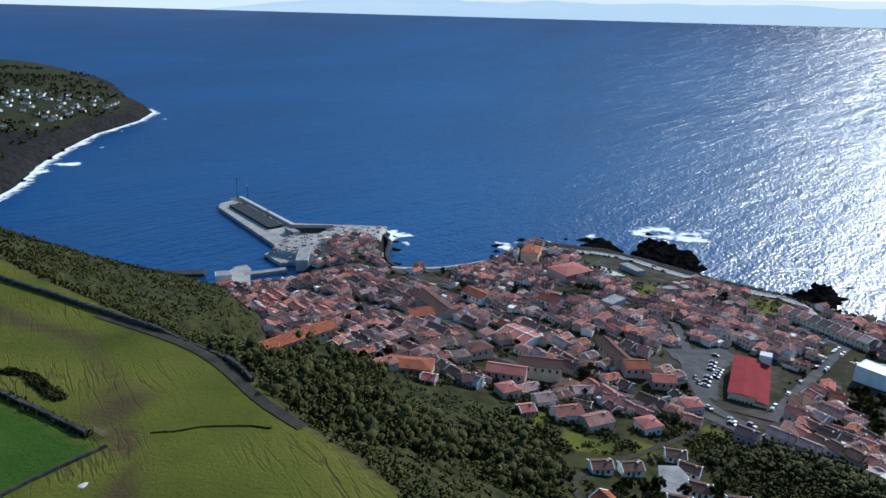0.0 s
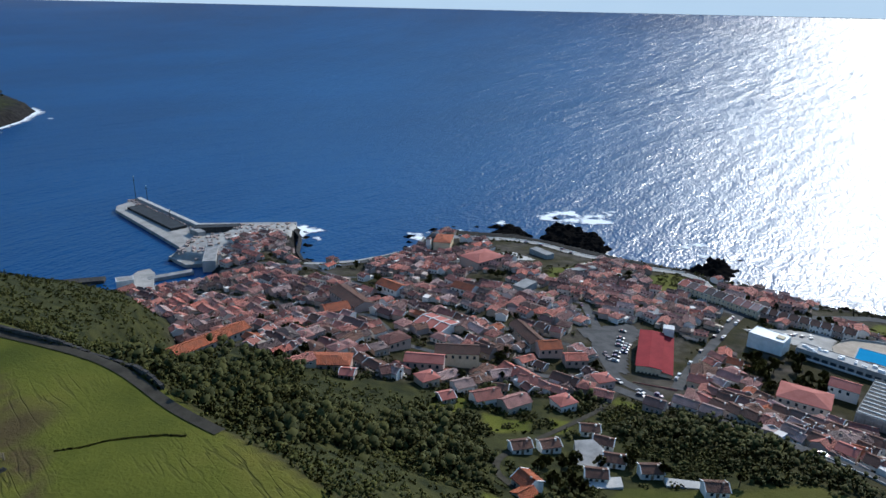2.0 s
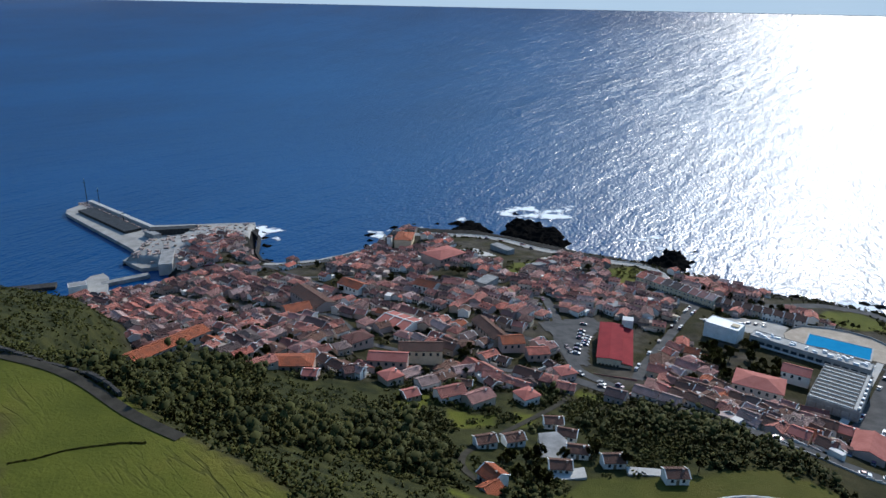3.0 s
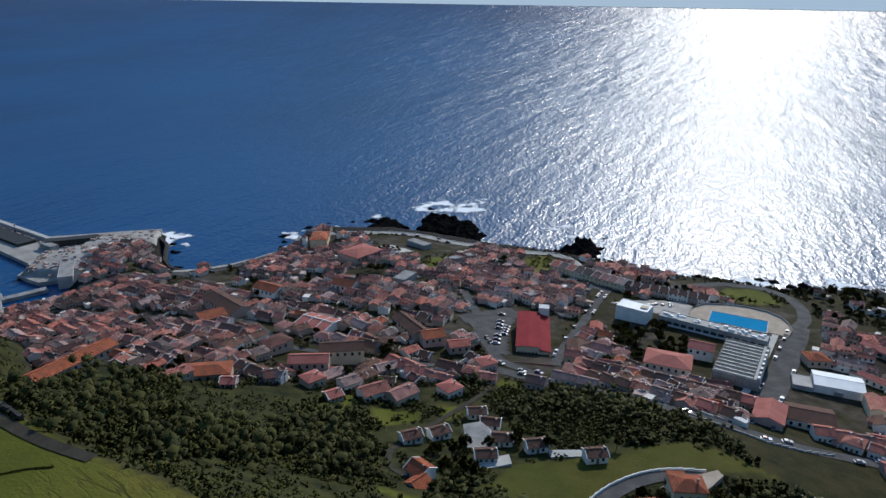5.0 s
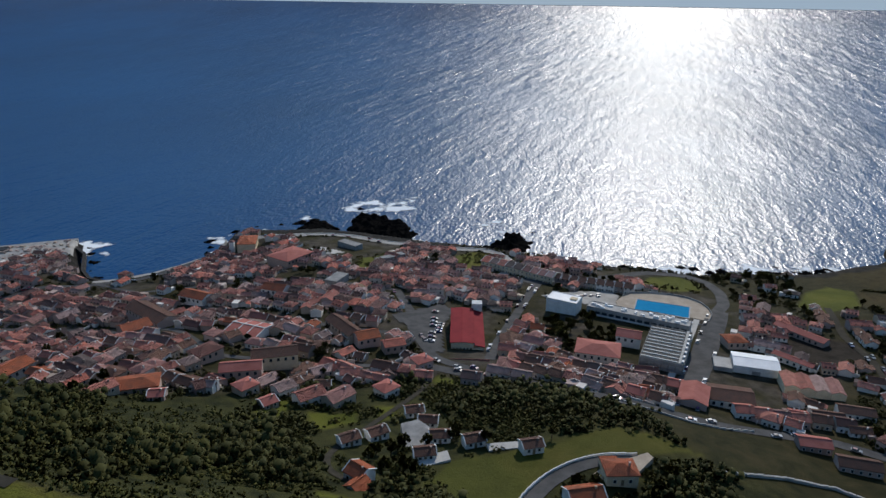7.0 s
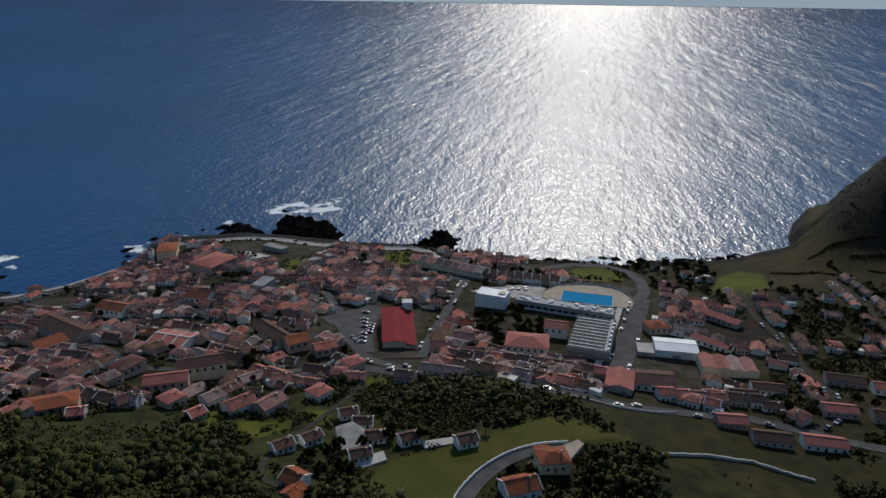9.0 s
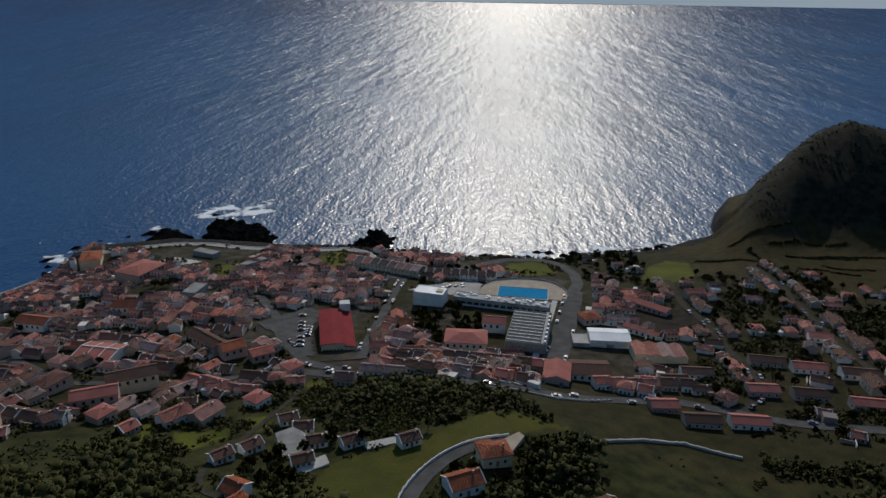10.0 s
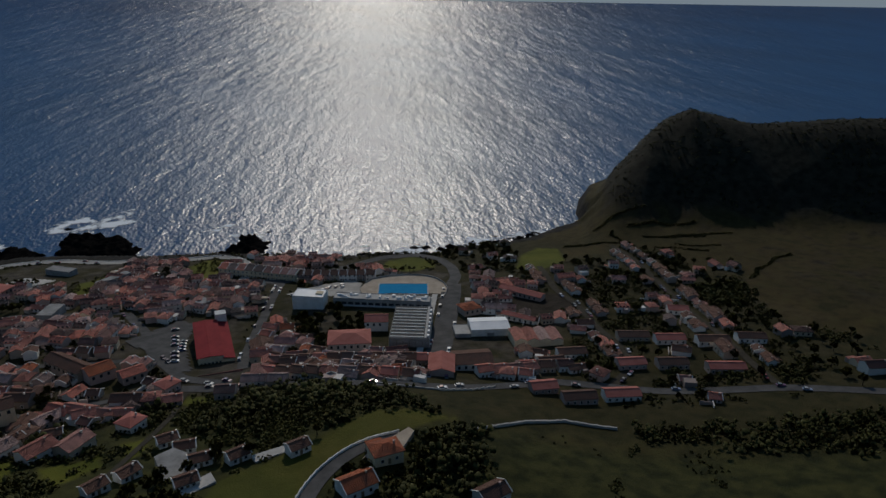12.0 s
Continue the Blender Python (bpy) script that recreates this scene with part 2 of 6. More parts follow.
M["stone"] = surface("dark_basalt_wall", [(0.3, (0.030, 0.028, 0.027)), (0.7, (0.085, 0.078, 0.072))], 1.5, 0.35, 0.95, 0.2)
M["lava"] = surface("black_lava_rock", [(0.3, (0.003, 0.003, 0.0035)), (0.7, (0.012, 0.011, 0.010))], 4, 0.8, 0.85, 0.5)
M["lava"].node_tree.nodes["Principled BSDF"].inputs["Specular IOR Level"].default_value = 0.0
# Darker and browner than the worn asphalt.
M["lane"] = surface("dark_brown_lane", [(0.3, (0.030, 0.027, 0.021)), (0.7, (0.060, 0.053, 0.041))], 4, 0.5, 0.95, 0.05)
M["metal_white"] = surface("white_sheet_roof", [(0.3, (0.74, 0.75, 0.76)), (0.7, (0.86, 0.86, 0.86))], 6, 0.8, 0.5, 0.02, 0.0, 0.0, 0.12)
M["metal"] = surface("galvanised_steel", [(0.3, (0.30, 0.31, 0.32)), (0.7, (0.45, 0.46, 0.47))], 2, 0.3, 0.45, 0.02, 0.0, 0.7)
M["dark"] = surface("dark_membrane", [(0.3, (0.035, 0.037, 0.04)), (0.7, (0.06, 0.062, 0.066))], 4, 0.5, 0.7, 0.03)
M["wood"] = surface("weathered_timber", [(0.3, (0.17, 0.12, 0.075)), (0.7, (0.30, 0.23, 0.15))], 0.8, 0.15, 0.85, 0.03)
M["bark"] = surface("bark", [(0.3, (0.05, 0.036, 0.024)), (0.7, (0.11, 0.085, 0.06))], 0.8, 0.15, 0.95, 0.06)
M["rubber"] = surface("black_rubber", [(0.3, (0.015, 0.015, 0.016)), (0.7, (0.03, 0.03, 0.03))], 0.6, 0.1, 0.8, 0.0)
M["glass"], _t, _p = fresh("window_glass")
_p.inputs["Base Color"].default_value, _p.inputs["Roughness"].default_value = (0.03, 0.04, 0.05, 1), 0.06
_p.inputs["Specular IOR Level"].default_value = 0.5
M["car"], _t, _p = fresh("car_paint")
_info = _t.nodes.new("ShaderNodeObjectInfo")
_r = ramp(_t, [(0.0, (0.58, 0.58, 0.59)), (0.14, (0.42, 0.43, 0.45)), (0.30, (0.22, 0.23, 0.24)), (0.55, (0.10, 0.11, 0.13)), (0.75, (0.30, 0.03, 0.03)), (0.88, (0.04, 0.09, 0.25)), (1.0, (0.8, 0.8, 0.8))])
_t.links.new(_info.outputs["Random"], _r.inputs[0])
_t.links.new(_r.outputs[0], _p.inputs["Base Color"])
_p.inputs["Roughness"].default_value, _p.inputs["Coat Weight"].default_value = 0.45, 0.2
_p.inputs["Specular IOR Level"].default_value = 0.5
M["pool"], _t, _p = fresh("pool_water")
_t.links.new(mix(_t, noise_at(_t, 4, 4), (0.015, 0.20, 0.40), (0.030, 0.28, 0.50)), _p.inputs["Base Color"])
_p.inputs["Roughness"].default_value, _p.inputs["Specular IOR Level"].default_value = 1.0, 0.0
_t.links.new(bump_of(_t, noise_at(_t, 0.8, 3), 0.1, 0.02), _p.inputs["Normal"])
M["leaf"] = leaf_material("dark_evergreen_leaves", (0.044, 0.048, 0.015), (0.100, 0.097, 0.029))
M["leaf_light"] = leaf_material("garden_leaves", (0.056, 0.061, 0.016), (0.116, 0.112, 0.030))


# Far backdrop: the pale air haze is put into a glowing colour.
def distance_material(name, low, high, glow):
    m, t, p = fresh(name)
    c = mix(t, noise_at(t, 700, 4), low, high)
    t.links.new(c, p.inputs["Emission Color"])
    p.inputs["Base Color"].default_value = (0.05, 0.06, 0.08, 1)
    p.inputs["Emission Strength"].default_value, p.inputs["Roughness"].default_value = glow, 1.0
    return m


M["haze"] = distance_material("far_island_haze_glow", (0.40, 0.54, 0.68), (0.47, 0.60, 0.72), 1.0)
M["cloud"] = distance_material("pale_cloud_haze_glow", (0.55, 0.66, 0.76), (0.68, 0.77, 0.84), 1.0)

# ---- the lie of the land ----
def hash2(i, j, seed):
    h = (i.astype(np.int64) * 374761393 + j.astype(np.int64) * 668265263 + seed * 1442695041) & 0xFFFFFFFF
    h = ((h ^ (h >> 13)) * 1274126177) & 0xFFFFFFFF
    return ((h ^ (h >> 16)) & 0xFFFF) / 65535.0


def vnoise(x, y, size, seed=0, octaves=1):
    """Smooth value noise in -1..1 over the plan."""
    x, y = np.asarray(x, float) / size, np.asarray(y, float) / size
    total, amp, norm = 0.0, 1.0, 0.0
    for o in range(octaves):
        i, j = np.floor(x), np.floor(y)
        u, w = x - i, y - j
        u, w = u * u * (3 - 2 * u), w * w * (3 - 2 * w)
        a, b = hash2(i, j, seed + o), hash2(i + 1, j, seed + o)
        c, d = hash2(i, j + 1, seed + o), hash2(i + 1, j + 1, seed + o)
        total = total + amp * (((a * (1 - u) + b * u) * (1 - w) + (c * (1 - u) + d * u) * w) * 2 - 1)
        norm, amp, x, y = norm + amp, amp * 0.5, x * 2.03 + 7.1, y * 2.03 + 3.7
    return total / norm


COAST = [
    (-1900, 2700), (-1300, 2350), (-900, 1880), (-735, 1590), (-596, 1401), (-575, 1287), (-580, 1126), (-561, 1003),
    (-536, 886), (-500, 780), (-480, 680), (-400, 560), (-300, 492), (-187, 472), (-150, 476), (-104, 497), (-113, 538),
    (-150, 553), (-145, 594), (-118, 606), (-106, 632), (-52, 632), (-54, 590), (-45, 540), (-36, 526), (-2, 528),
    (20, 538), (44, 554), (57, 568), (64, 590), (70, 604), (92, 606), (118, 596), (148, 588), (176, 566), (198, 545), (222, 520), (240, 508),
    (260, 492), (282, 466), (300, 452), (316, 425), (332, 410), (353, 399), (368, 384), (388, 366), (412, 360), (434, 352), (455, 342),
    (473, 336), (507, 335), (536, 333), (562, 330), (586, 352), (640, 382), (720, 376), (820, 322), (930, 150), (1000, -120),
    (1080, -600), (1080, -900), (-1900, -900)]


def inside_of(poly, x, y):
    inside = np.zeros(np.shape(x), bool)
    for (ax, ay), (bx, by) in zip(poly, poly[1:] + poly[:1]):
        if ay != by:
            inside ^= ((ay > y) != (by > y)) & (x < (bx - ax) * (y - ay) / (by - ay) + ax)
    return inside


def line_distance(points, x, y, closed=False):
    best = np.full(np.shape(x), 1e9)
    for (ax, ay), (bx, by) in zip(points, points[1:] + (points[:1] if closed else [])):
        ex, ey = bx - ax, by - ay
        s = np.clip(((x - ax) * ex + (y - ay) * ey) / (ex * ex + ey * ey), 0, 1)
        best = np.minimum(best, np.hypot(x - ax - s * ex, y - ay - s * ey))
    return best


def inland(x, y):
    """Metres from the waterline, positive on land."""
    d = line_distance(COAST, x, y, True)
    return np.where(inside_of(COAST, x, y), d, -d)


def bump(x, y, cx, cy, sx, sy=None, turn=0.0):
    c, s = math.cos(radians(turn)), math.sin(radians(turn))
    u, w = (x - cx) * c + (y - cy) * s, (y - cy) * c - (x - cx) * s
    return np.exp(-0.5 * ((u / sx) ** 2 + (w / (sy or sx)) ** 2))


def smax(a, b, k):
    return 0.5 * (a + b + np.sqrt((a - b) ** 2 + k * k))


HILL_EDGE = [(-360, 330), (-220, 262), (-147, 216), (-121, 202), (-98, 189), (-69, 168), (-52, 158), (-43, 147), (-32, 133),
             (-17, 119), (-8, 109), (12, 85), (50, 30), (120, -60), (300, -250)]


def hill_side(x, y):
    """Metres outside (plus) or inside (minus) the brow of the pasture hill."""
    d = line_distance(HILL_EDGE, x, y)
    return np.where(inside_of(HILL_EDGE + [(300, -900), (-1900, -900), (-1900, 900)], x, y), -d, d)


def height(x, y):
    x, y = np.asarray(x, float), np.asarray(y, float)
    d = inland(x, y)
    base = 3.0 + 0.1 * np.clip(d, 0, 280) + 0.2 * np.clip(d - 280, 0, 600)
    s = hill_side(x, y)
    hill = np.where(s > 0, 14 + 100 * np.exp(-np.maximum(s, 0) / 112), 114 + 0.05 * np.minimum(-s, 900))
    z = smax(base, hill, 8) + 17 * bump(x, y, -192, 302, 60)
    z = z + 13 * bump(x, y, 150, 168, 42)
    left = np.clip((-x - 95) / 70, 0, 1) * np.clip((405 - y) / 60, 0, 1)
    z = np.minimum(z, 3 + (0.15 + 0.8 * left + 2.0 * np.clip((x - 540) / 25, 0, 1)) * np.clip(d, 0, 900) + np.clip(d - 150, 0, 500) * 0.3 + np.clip(d - 240, 0, 900) * 1.2)
    far = np.clip((y - 640) / 160, 0, 1) * np.clip((-x - 300) / 100, 0, 1)
    z = z * (1 - far) + far * (15 + 38 * (1 - np.exp(-np.clip(d, 0, 2000) / 260)))
    e, q = x * 0.524 - y * 0.852, x * 0.852 + y * 0.524          # across and along the line of the western headland's foot
    ridge = np.interp(e - 5, (5, 13, 34, 62, 88, 105, 122, 168, 280, 900), (0, 16, 50, 77, 95, 104, 101, 92, 102, 130))
    top = 622 + np.clip(e * 1.3, 0, 112) + 5 * vnoise(x, y, 40, 14, 2)
    z = smax(z, ridge * np.exp(-0.5 * ((q - top) / np.where(q < top, 82, 60)) ** 2), 10) - 0.2
    z = z + np.clip(d / 120, 0, 1) * (2.2 * vnoise(x, y, 90, 3, 2))
    cliff = 1.6 + (1.35 + 0.8 * np.clip((x - 540) / 40, 0, 1)) * np.clip(d, 0, 400) + 0.9 * vnoise(x, y, 7, 5, 2) * np.clip(d / 2, 0, 1)
    z = np.minimum(z, cliff)
    return np.where(d > 0, z, np.maximum(-9.0, 1.6 + 0.7 * d))

# ---- mesh helpers ----
def mesh_of(name, verts, faces, material, smooth=False):
    me = bpy.data.meshes.new(name)
    me.from_pydata([tuple(v) for v in verts], [], [tuple(f) for f in faces])
    me.materials.append(material)
    if smooth:
        me.polygons.foreach_set("use_smooth", [True] * len(me.polygons))
    me.update()
    return me


def grid_mesh(name, X, Y, Z, material, keep=None, masks=()):
    """A sheet over a plan grid (arrays of one shape). keep: which cells stay. masks: named values for each point."""
    r, c = X.shape
    idx = np.arange(r * c).reshape(r, c)
    quads = np.stack([idx[:-1, :-1], idx[:-1, 1:], idx[1:, 1:], idx[1:, :-1]], -1)
    quads = quads[keep] if keep is not None else quads.reshape(-1, 4)
    used, quads = np.unique(quads, return_inverse=True)
    quads = quads.reshape(-1, 4)
    co = np.stack([X.ravel(), Y.ravel(), Z.ravel()], -1)[used]
    me = bpy.data.meshes.new(name)
    me.vertices.add(len(co))
    me.vertices.foreach_set("co", co.ravel())
    me.loops.add(quads.size)
    me.loops.foreach_set("vertex_index", quads.ravel().astype(np.int32))
    me.polygons.add(len(quads))
    me.polygons.foreach_set("loop_start", np.arange(0, quads.size, 4, dtype=np.int32))
    me.polygons.foreach_set("loop_total", np.full(len(quads), 4, np.int32))
    me.polygons.foreach_set("use_smooth", np.ones(len(quads), bool))
    me.materials.append(material)
    for key, values in masks:
        a = me.attributes.new(key, "FLOAT", "POINT")
        a.data.foreach_set("value", np.asarray(values, float).ravel()[used].astype(np.float32))
    me.update()
    me.validate()
    return me


class Shape:
    """Gathers boxes, prisms and panels into one mesh."""

    def __init__(self):
        self.v, self.f = [], []

    def add(self, verts, faces):
        k = len(self.v)
        self.v += [tuple(v) for v in verts]
        self.f += [tuple(i + k for i in f) for f in faces]
        return self

    def box(self, x0, y0, z0, x1, y1, z1):
        v = [(x, y, z) for z in (z0, z1) for x, y in ((x0, y0), (x1, y0), (x1, y1), (x0, y1))]
        return self.add(v, [(0, 3, 2, 1), (4, 5, 6, 7), (0, 1, 5, 4), (1, 2, 6, 5), (2, 3, 7, 6), (3, 0, 4, 7)])

    def prism(self, outline, z0, z1):
        """An upright prism over a counter-clockwise outline."""
        n = len(outline)
        v = [(x, y, z0) for x, y in outline] + [(x, y, z1) for x, y in outline]
        return self.add(v, [tuple(range(n))[::-1], tuple(range(n, 2 * n))] + [(i, (i + 1) % n, n + (i + 1) % n, n + i) for i in range(n)])

    def tube(self, a, b, r0, r1, sides=6):
        a, b = Vector(a), Vector(b)
        w = (b - a).normalized()
        u = w.orthogonal().normalized()
        q = w.cross(u)
        v = []
        for c, r in ((a, r0), (b, r1)):
            v += [c + (u * math.cos(6.2832 * i / sides) + q * math.sin(6.2832 * i / sides)) * r for i in range(sides)]
        return self.add(v, [(i, (i + 1) % sides, sides + (i + 1) % sides, sides + i) for i in range(sides)] + [tuple(range(sides))[::-1], tuple(range(sides, 2 * sides))])

    def mesh(self, name, material, smooth=False):
        return mesh_of(name, self.v, self.f, material, smooth)


def part(name, shape, material, parent, label=""):
    """One mesh under a thing or a part."""
    ob = new(name, shape.mesh(name, material) if isinstance(shape, Shape) else shape)
    ob.parent = parent
    return tagged(ob, label)


def thing(name, at, label, category, group="", kind=""):
    ob = new(name)
    ob.matrix_world = at
    return tagged(ob, label, category, group, kind)


def ground_z(x, y):
    return float(height(np.array([x]), np.array([y]))[0])


def axis(points):
    """Unevenly spaced coordinates: (from, to, step) stretches."""
    out = []
    for a, b, s in points:
        out += list(np.arange(a, b, s))
    return np.array(out + [points[-1][1]])


# ---- where things lie, in plan ----
FIELD_KNOLL = [(66, 158), (84, 173), (120, 168), (150, 170), (162, 160), (172, 146), (150, 149), (128, 154), (106, 151), (92, 138), (76, 140)]
FIELD_LOWER = [(160, 126), (199, 118), (232, 66), (250, 10), (190, -20), (140, 60), (144, 103)]
FIELD_GREEN = [(381, 276), (418, 299), (446, 303), (454, 288), (424, 262), (386, 258)]
FIELD_BROWN = [(460, 289), (480, 260), (456, 243), (427, 262)]
FIELD_SLOPE = [(440, 132), (494, 152), (575, 92), (560, 30), (408, 52), (394, 88)]
FIELD_DARK = [(312, 236), (341, 238), (358, 221), (346, 201), (314, 207)]
GARDEN_PLOTS = [[(46, 222), (62, 216), (66, 226), (50, 236)], [(74, 222), (82, 218), (85, 228), (77, 233)], [(110, 250), (121, 240), (126, 246), (115, 257)], [(36, 158), (47, 148), (42, 142), (32, 154)], [(30, 240), (44, 238), (46, 250), (32, 252)]]
GARDEN_PLOTS += [[(47, 213), (66, 218), (70, 231), (50, 226)], [(71, 213), (81, 217), (84, 229), (76, 227)], [(26, 227), (41, 232), (43, 249), (31, 246)], [(20, 205), (32, 210), (30, 220), (18, 214)]]
PARK_WEST = [(135, 446), (147, 471), (168, 478), (174, 472), (153, 446), (137, 436)]
PARK_SHORE = [(208, 432), (222, 462), (244, 470), (252, 462), (234, 426), (211, 415)]
PARK_POOL = [(318, 354), (340, 370), (362, 366), (366, 346), (352, 330), (327, 334)]
EDGE_GARDENS = [(-75, 300), (-60, 268), (-35, 258), (-18, 257), (6, 245), (20, 238), (28, 226), (38, 216), (46, 204), (90, 222), (130, 250), (85, 262), (0, 275)]
TOWN = [(-170, 470), (-140, 430), (-112, 385), (-92, 335), (-75, 300), (-45, 278), (0, 266), (40, 262), (85, 256), (110, 262), (130, 248), (150, 230),
        (170, 203), (192, 182), (232, 164), (262, 148), (330, 200), (360, 240), (345, 300), (350, 372), (318, 412), (284, 448), (262, 470), (232, 484), (206, 508), (180, 528),
        (160, 552), (132, 564), (104, 574), (70, 596), (62, 580), (44, 546), (18, 530), (-8, 520), (-38, 522), (-50, 545), (-56, 590), (-60, 600), (-95, 600), (-112, 540), (-106, 500), (-150, 478)]
SUBURB = [(262, 148), (232, 120), (262, 96), (300, 60), (330, 30), (420, 66), (436, 132), (494, 160), (480, 250), (452, 242), (424, 260), (382, 262), (380, 276), (418, 302),
          (440, 330), (400, 362), (360, 372), (345, 300), (360, 240), (330, 200)]
ROADS = [
    ("low_road", 6.0, [(118, 268), (130, 252), (145, 237), (154, 223), (168, 201), (185, 180), (200, 170), (222, 162), (245, 150), (258, 128), (271, 105), (306, 68), (330, 30)]),
    ("hall_street", 5.5, [(150, 268), (159, 281), (181, 306), (202, 329), (230, 359), (247, 377)]),
    ("pool_avenue", 13.0, [(220, 205), (236, 217), (262, 237), (288, 258), (306, 272), (324, 288)]),
    ("pool_loop", 8.0, [(318, 284), (340, 298), (360, 320), (372, 344), (370, 366), (346, 380), (318, 380), (290, 378), (247, 377), (226, 395)]),
    ("park_street", 5.5, [(145, 388), (139, 346), (128, 318), (126, 296), (124, 278), (136, 255)]),
    ("shore_road", 7.0, [(74, 574), (105, 566), (137, 558), (152, 552), (166, 542), (176, 526), (187, 514), (202, 504), (219, 488), (234, 479), (252, 473), (261, 459), (257, 438), (242, 411), (226, 395)]),
    ("suburb_road", 4.6, [(396, 266), (378, 247), (361, 228), (346, 201), (321, 171), (311, 156), (290, 132), (258, 128)]),
    ("slope_road", 4.2, [(476, 252), (450, 212), (413, 175), (385, 147), (350, 110), (306, 68)]),
    ("knoll_road", 5.0, [(84, 128), (92, 138), (99, 143), (108, 148), (119, 151), (131, 151), (142, 147)]),
    ("harbour_street", 5.5, [(-105, 505), (-78, 515), (-45, 512), (-10, 510), (25, 528), (48, 548), (60, 570), (74, 574)]),
    ("church_street", 3.6, [(-38, 515), (-8, 470), (15, 430), (38, 395), (66, 360), (98, 330), (126, 312)]),
    ("upper_street", 3.6, [(-110, 460), (-70, 430), (-30, 395), (10, 360), (25, 315), (62, 290), (118, 268)]),
    ("middle_street", 3.4, [(-45, 480), (10, 470), (60, 450), (100, 425), (145, 388)]),
    ("villa_lane", 2.4, [(118, 262), (100, 240), (80, 222), (60, 205), (46, 190), (42, 175), (48, 160)]),
]
BROW_WALL = [(-262, 272), (-202, 234), (-170, 217), (-141, 203), (-119, 194.5), (-97, 184.5), (-77, 174.5), (-66, 169.5), (-57, 162.5), (-49, 154), (-46, 150)]


def soft_inside(poly, x, y, width=2.0):
    d = line_distance(poly, x, y, True)
    return np.clip(0.5 + np.where(inside_of(poly, x, y), d, -d) / width, 0, 1)


# ---- sea, ground and far island ----
rings = np.array([0.0, 60, 120] + list(np.geomspace(180, 4700, 130)))
az = np.radians(np.arange(0, 361, 2.0))
RR, AA = np.meshgrid(rings, az, indexing="ij")
sea = new("water_sea", grid_mesh("sea", RR * np.sin(AA), RR * np.cos(AA), 200 * (np.clip(RR - 1500, 0, 5000) / 3200) ** 2, M["water"]))
tagged(sea, "deep blue open sea with wind chop under the sun", "sea", kind="structure")

gx = axis([(-2300, -960, 67), (-960, -280, 10), (-280, 600, 3), (600, 820, 9), (820, 1400, 60)])
gy = axis([(-900, -60, 60), (-60, 60, 12), (60, 660, 3), (660, 1660, 10), (1660, 2900, 80)])
GX, GY = np.meshgrid(gx, gy)
GZ = height(GX, GY)
D, S = inland(GX, GY), hill_side(GX, GY)
wobble = vnoise(GX, GY, 14, 21, 3)
in_town = np.maximum(soft_inside(TOWN, GX, GY, 12), 0.16 * soft_inside(SUBURB, GX, GY, 8))
pasture = np.clip(0.5 - S / 3, 0, 1)
dry = np.zeros_like(GX)
for f in (FIELD_KNOLL, FIELD_GREEN, PARK_WEST, PARK_SHORE, PARK_POOL, *GARDEN_PLOTS):
    pasture = np.maximum(pasture, soft_inside(f, GX, GY) * (0.72 if f is FIELD_KNOLL else 1.0))
for f in (FIELD_LOWER, FIELD_SLOPE, FIELD_BROWN):
    dry = np.maximum(dry, soft_inside(f, GX, GY) * (0.75 + 0.5 * wobble))
dry = np.maximum(dry, 0.6 * np.clip((GX - 450) / 40, 0, 1) * np.clip((GY + 200) / 100, 0, 1))
town = in_town * np.clip(0.30 + 1.7 * wobble, 0, 1) * (1 - pasture)
track = np.minimum(line_distance([(-230, 225), (-150, 190), (-95, 167), (-76, 143), (-70, 126), (-58, 112), (-52, 60)], GX, GY) + 4.0 * wobble, 60)
dirt = np.maximum(np.maximum(np.clip(1.25 - track / 3.2, 0, 1), np.clip(1.2 - np.hypot(GX + 71, (GY - 132) * 0.6) / 7 + wobble, 0, 1)), soft_inside(FIELD_DARK, GX, GY)) * 0.85
rock = np.clip((9 + 9 * ((GX > 70) & (GY > 425)) + 7 * ((GX > 320) & (GX < 540)) - D + 6 * wobble) / 4, 0, 1) * np.where(in_town > 0.4, 0.9, 1.0)
rock = np.maximum(rock, 0.9 * np.clip((24 - D + 8 * wobble) / 6, 0, 1) * ((GX > 66) & (GX < 330) & (GY > 400)))
rock = np.maximum(rock, np.clip((-GX - 420) / 60, 0, 1) * np.clip((34 + 60 * np.clip((1080 - GY) / 120, 0, 1) - D + 22 * wobble) / 12, 0, 1))
rock = np.maximum(rock, 0.75 * soft_inside(FIELD_DARK, GX, GY))
# Upper western headland: darkened by blending in the rock tone.
rock = np.maximum(rock, 0.75 * np.clip((GX * 0.524 - GY * 0.852 - 4) / 12, 0, 1) * np.clip((GZ - 26 + 14 * wobble) / 12, 0, 1) * np.clip((GX - 430) / 60, 0, 1))
scrub = np.clip(S / 6, 0, 1) * np.clip((180 - S) / 25, 0, 1) * (1 - in_town) * (1 - pasture)
scrub = np.maximum(scrub, np.clip((GY - 640) / 60, 0, 1))
WEST = GX * 0.524 - GY * 0.852
scrub = np.maximum(scrub, np.clip((WEST + 5) / 12, 0, 1) * np.clip((GZ - 34 + 14 * wobble) / 12, 0, 1) * np.clip((GX - 400) / 60, 0, 1))
dry = np.where(WEST > 0, dry * np.clip(0.8 + wobble, 0, 1), dry)
lush = soft_inside([(-150, 158), (-118, 142), (-98, 133), (-83, 125), (-72, 119), (-67, 116), (-74, 105), (-86, 86), (-150, 60)], GX, GY, 1.5)
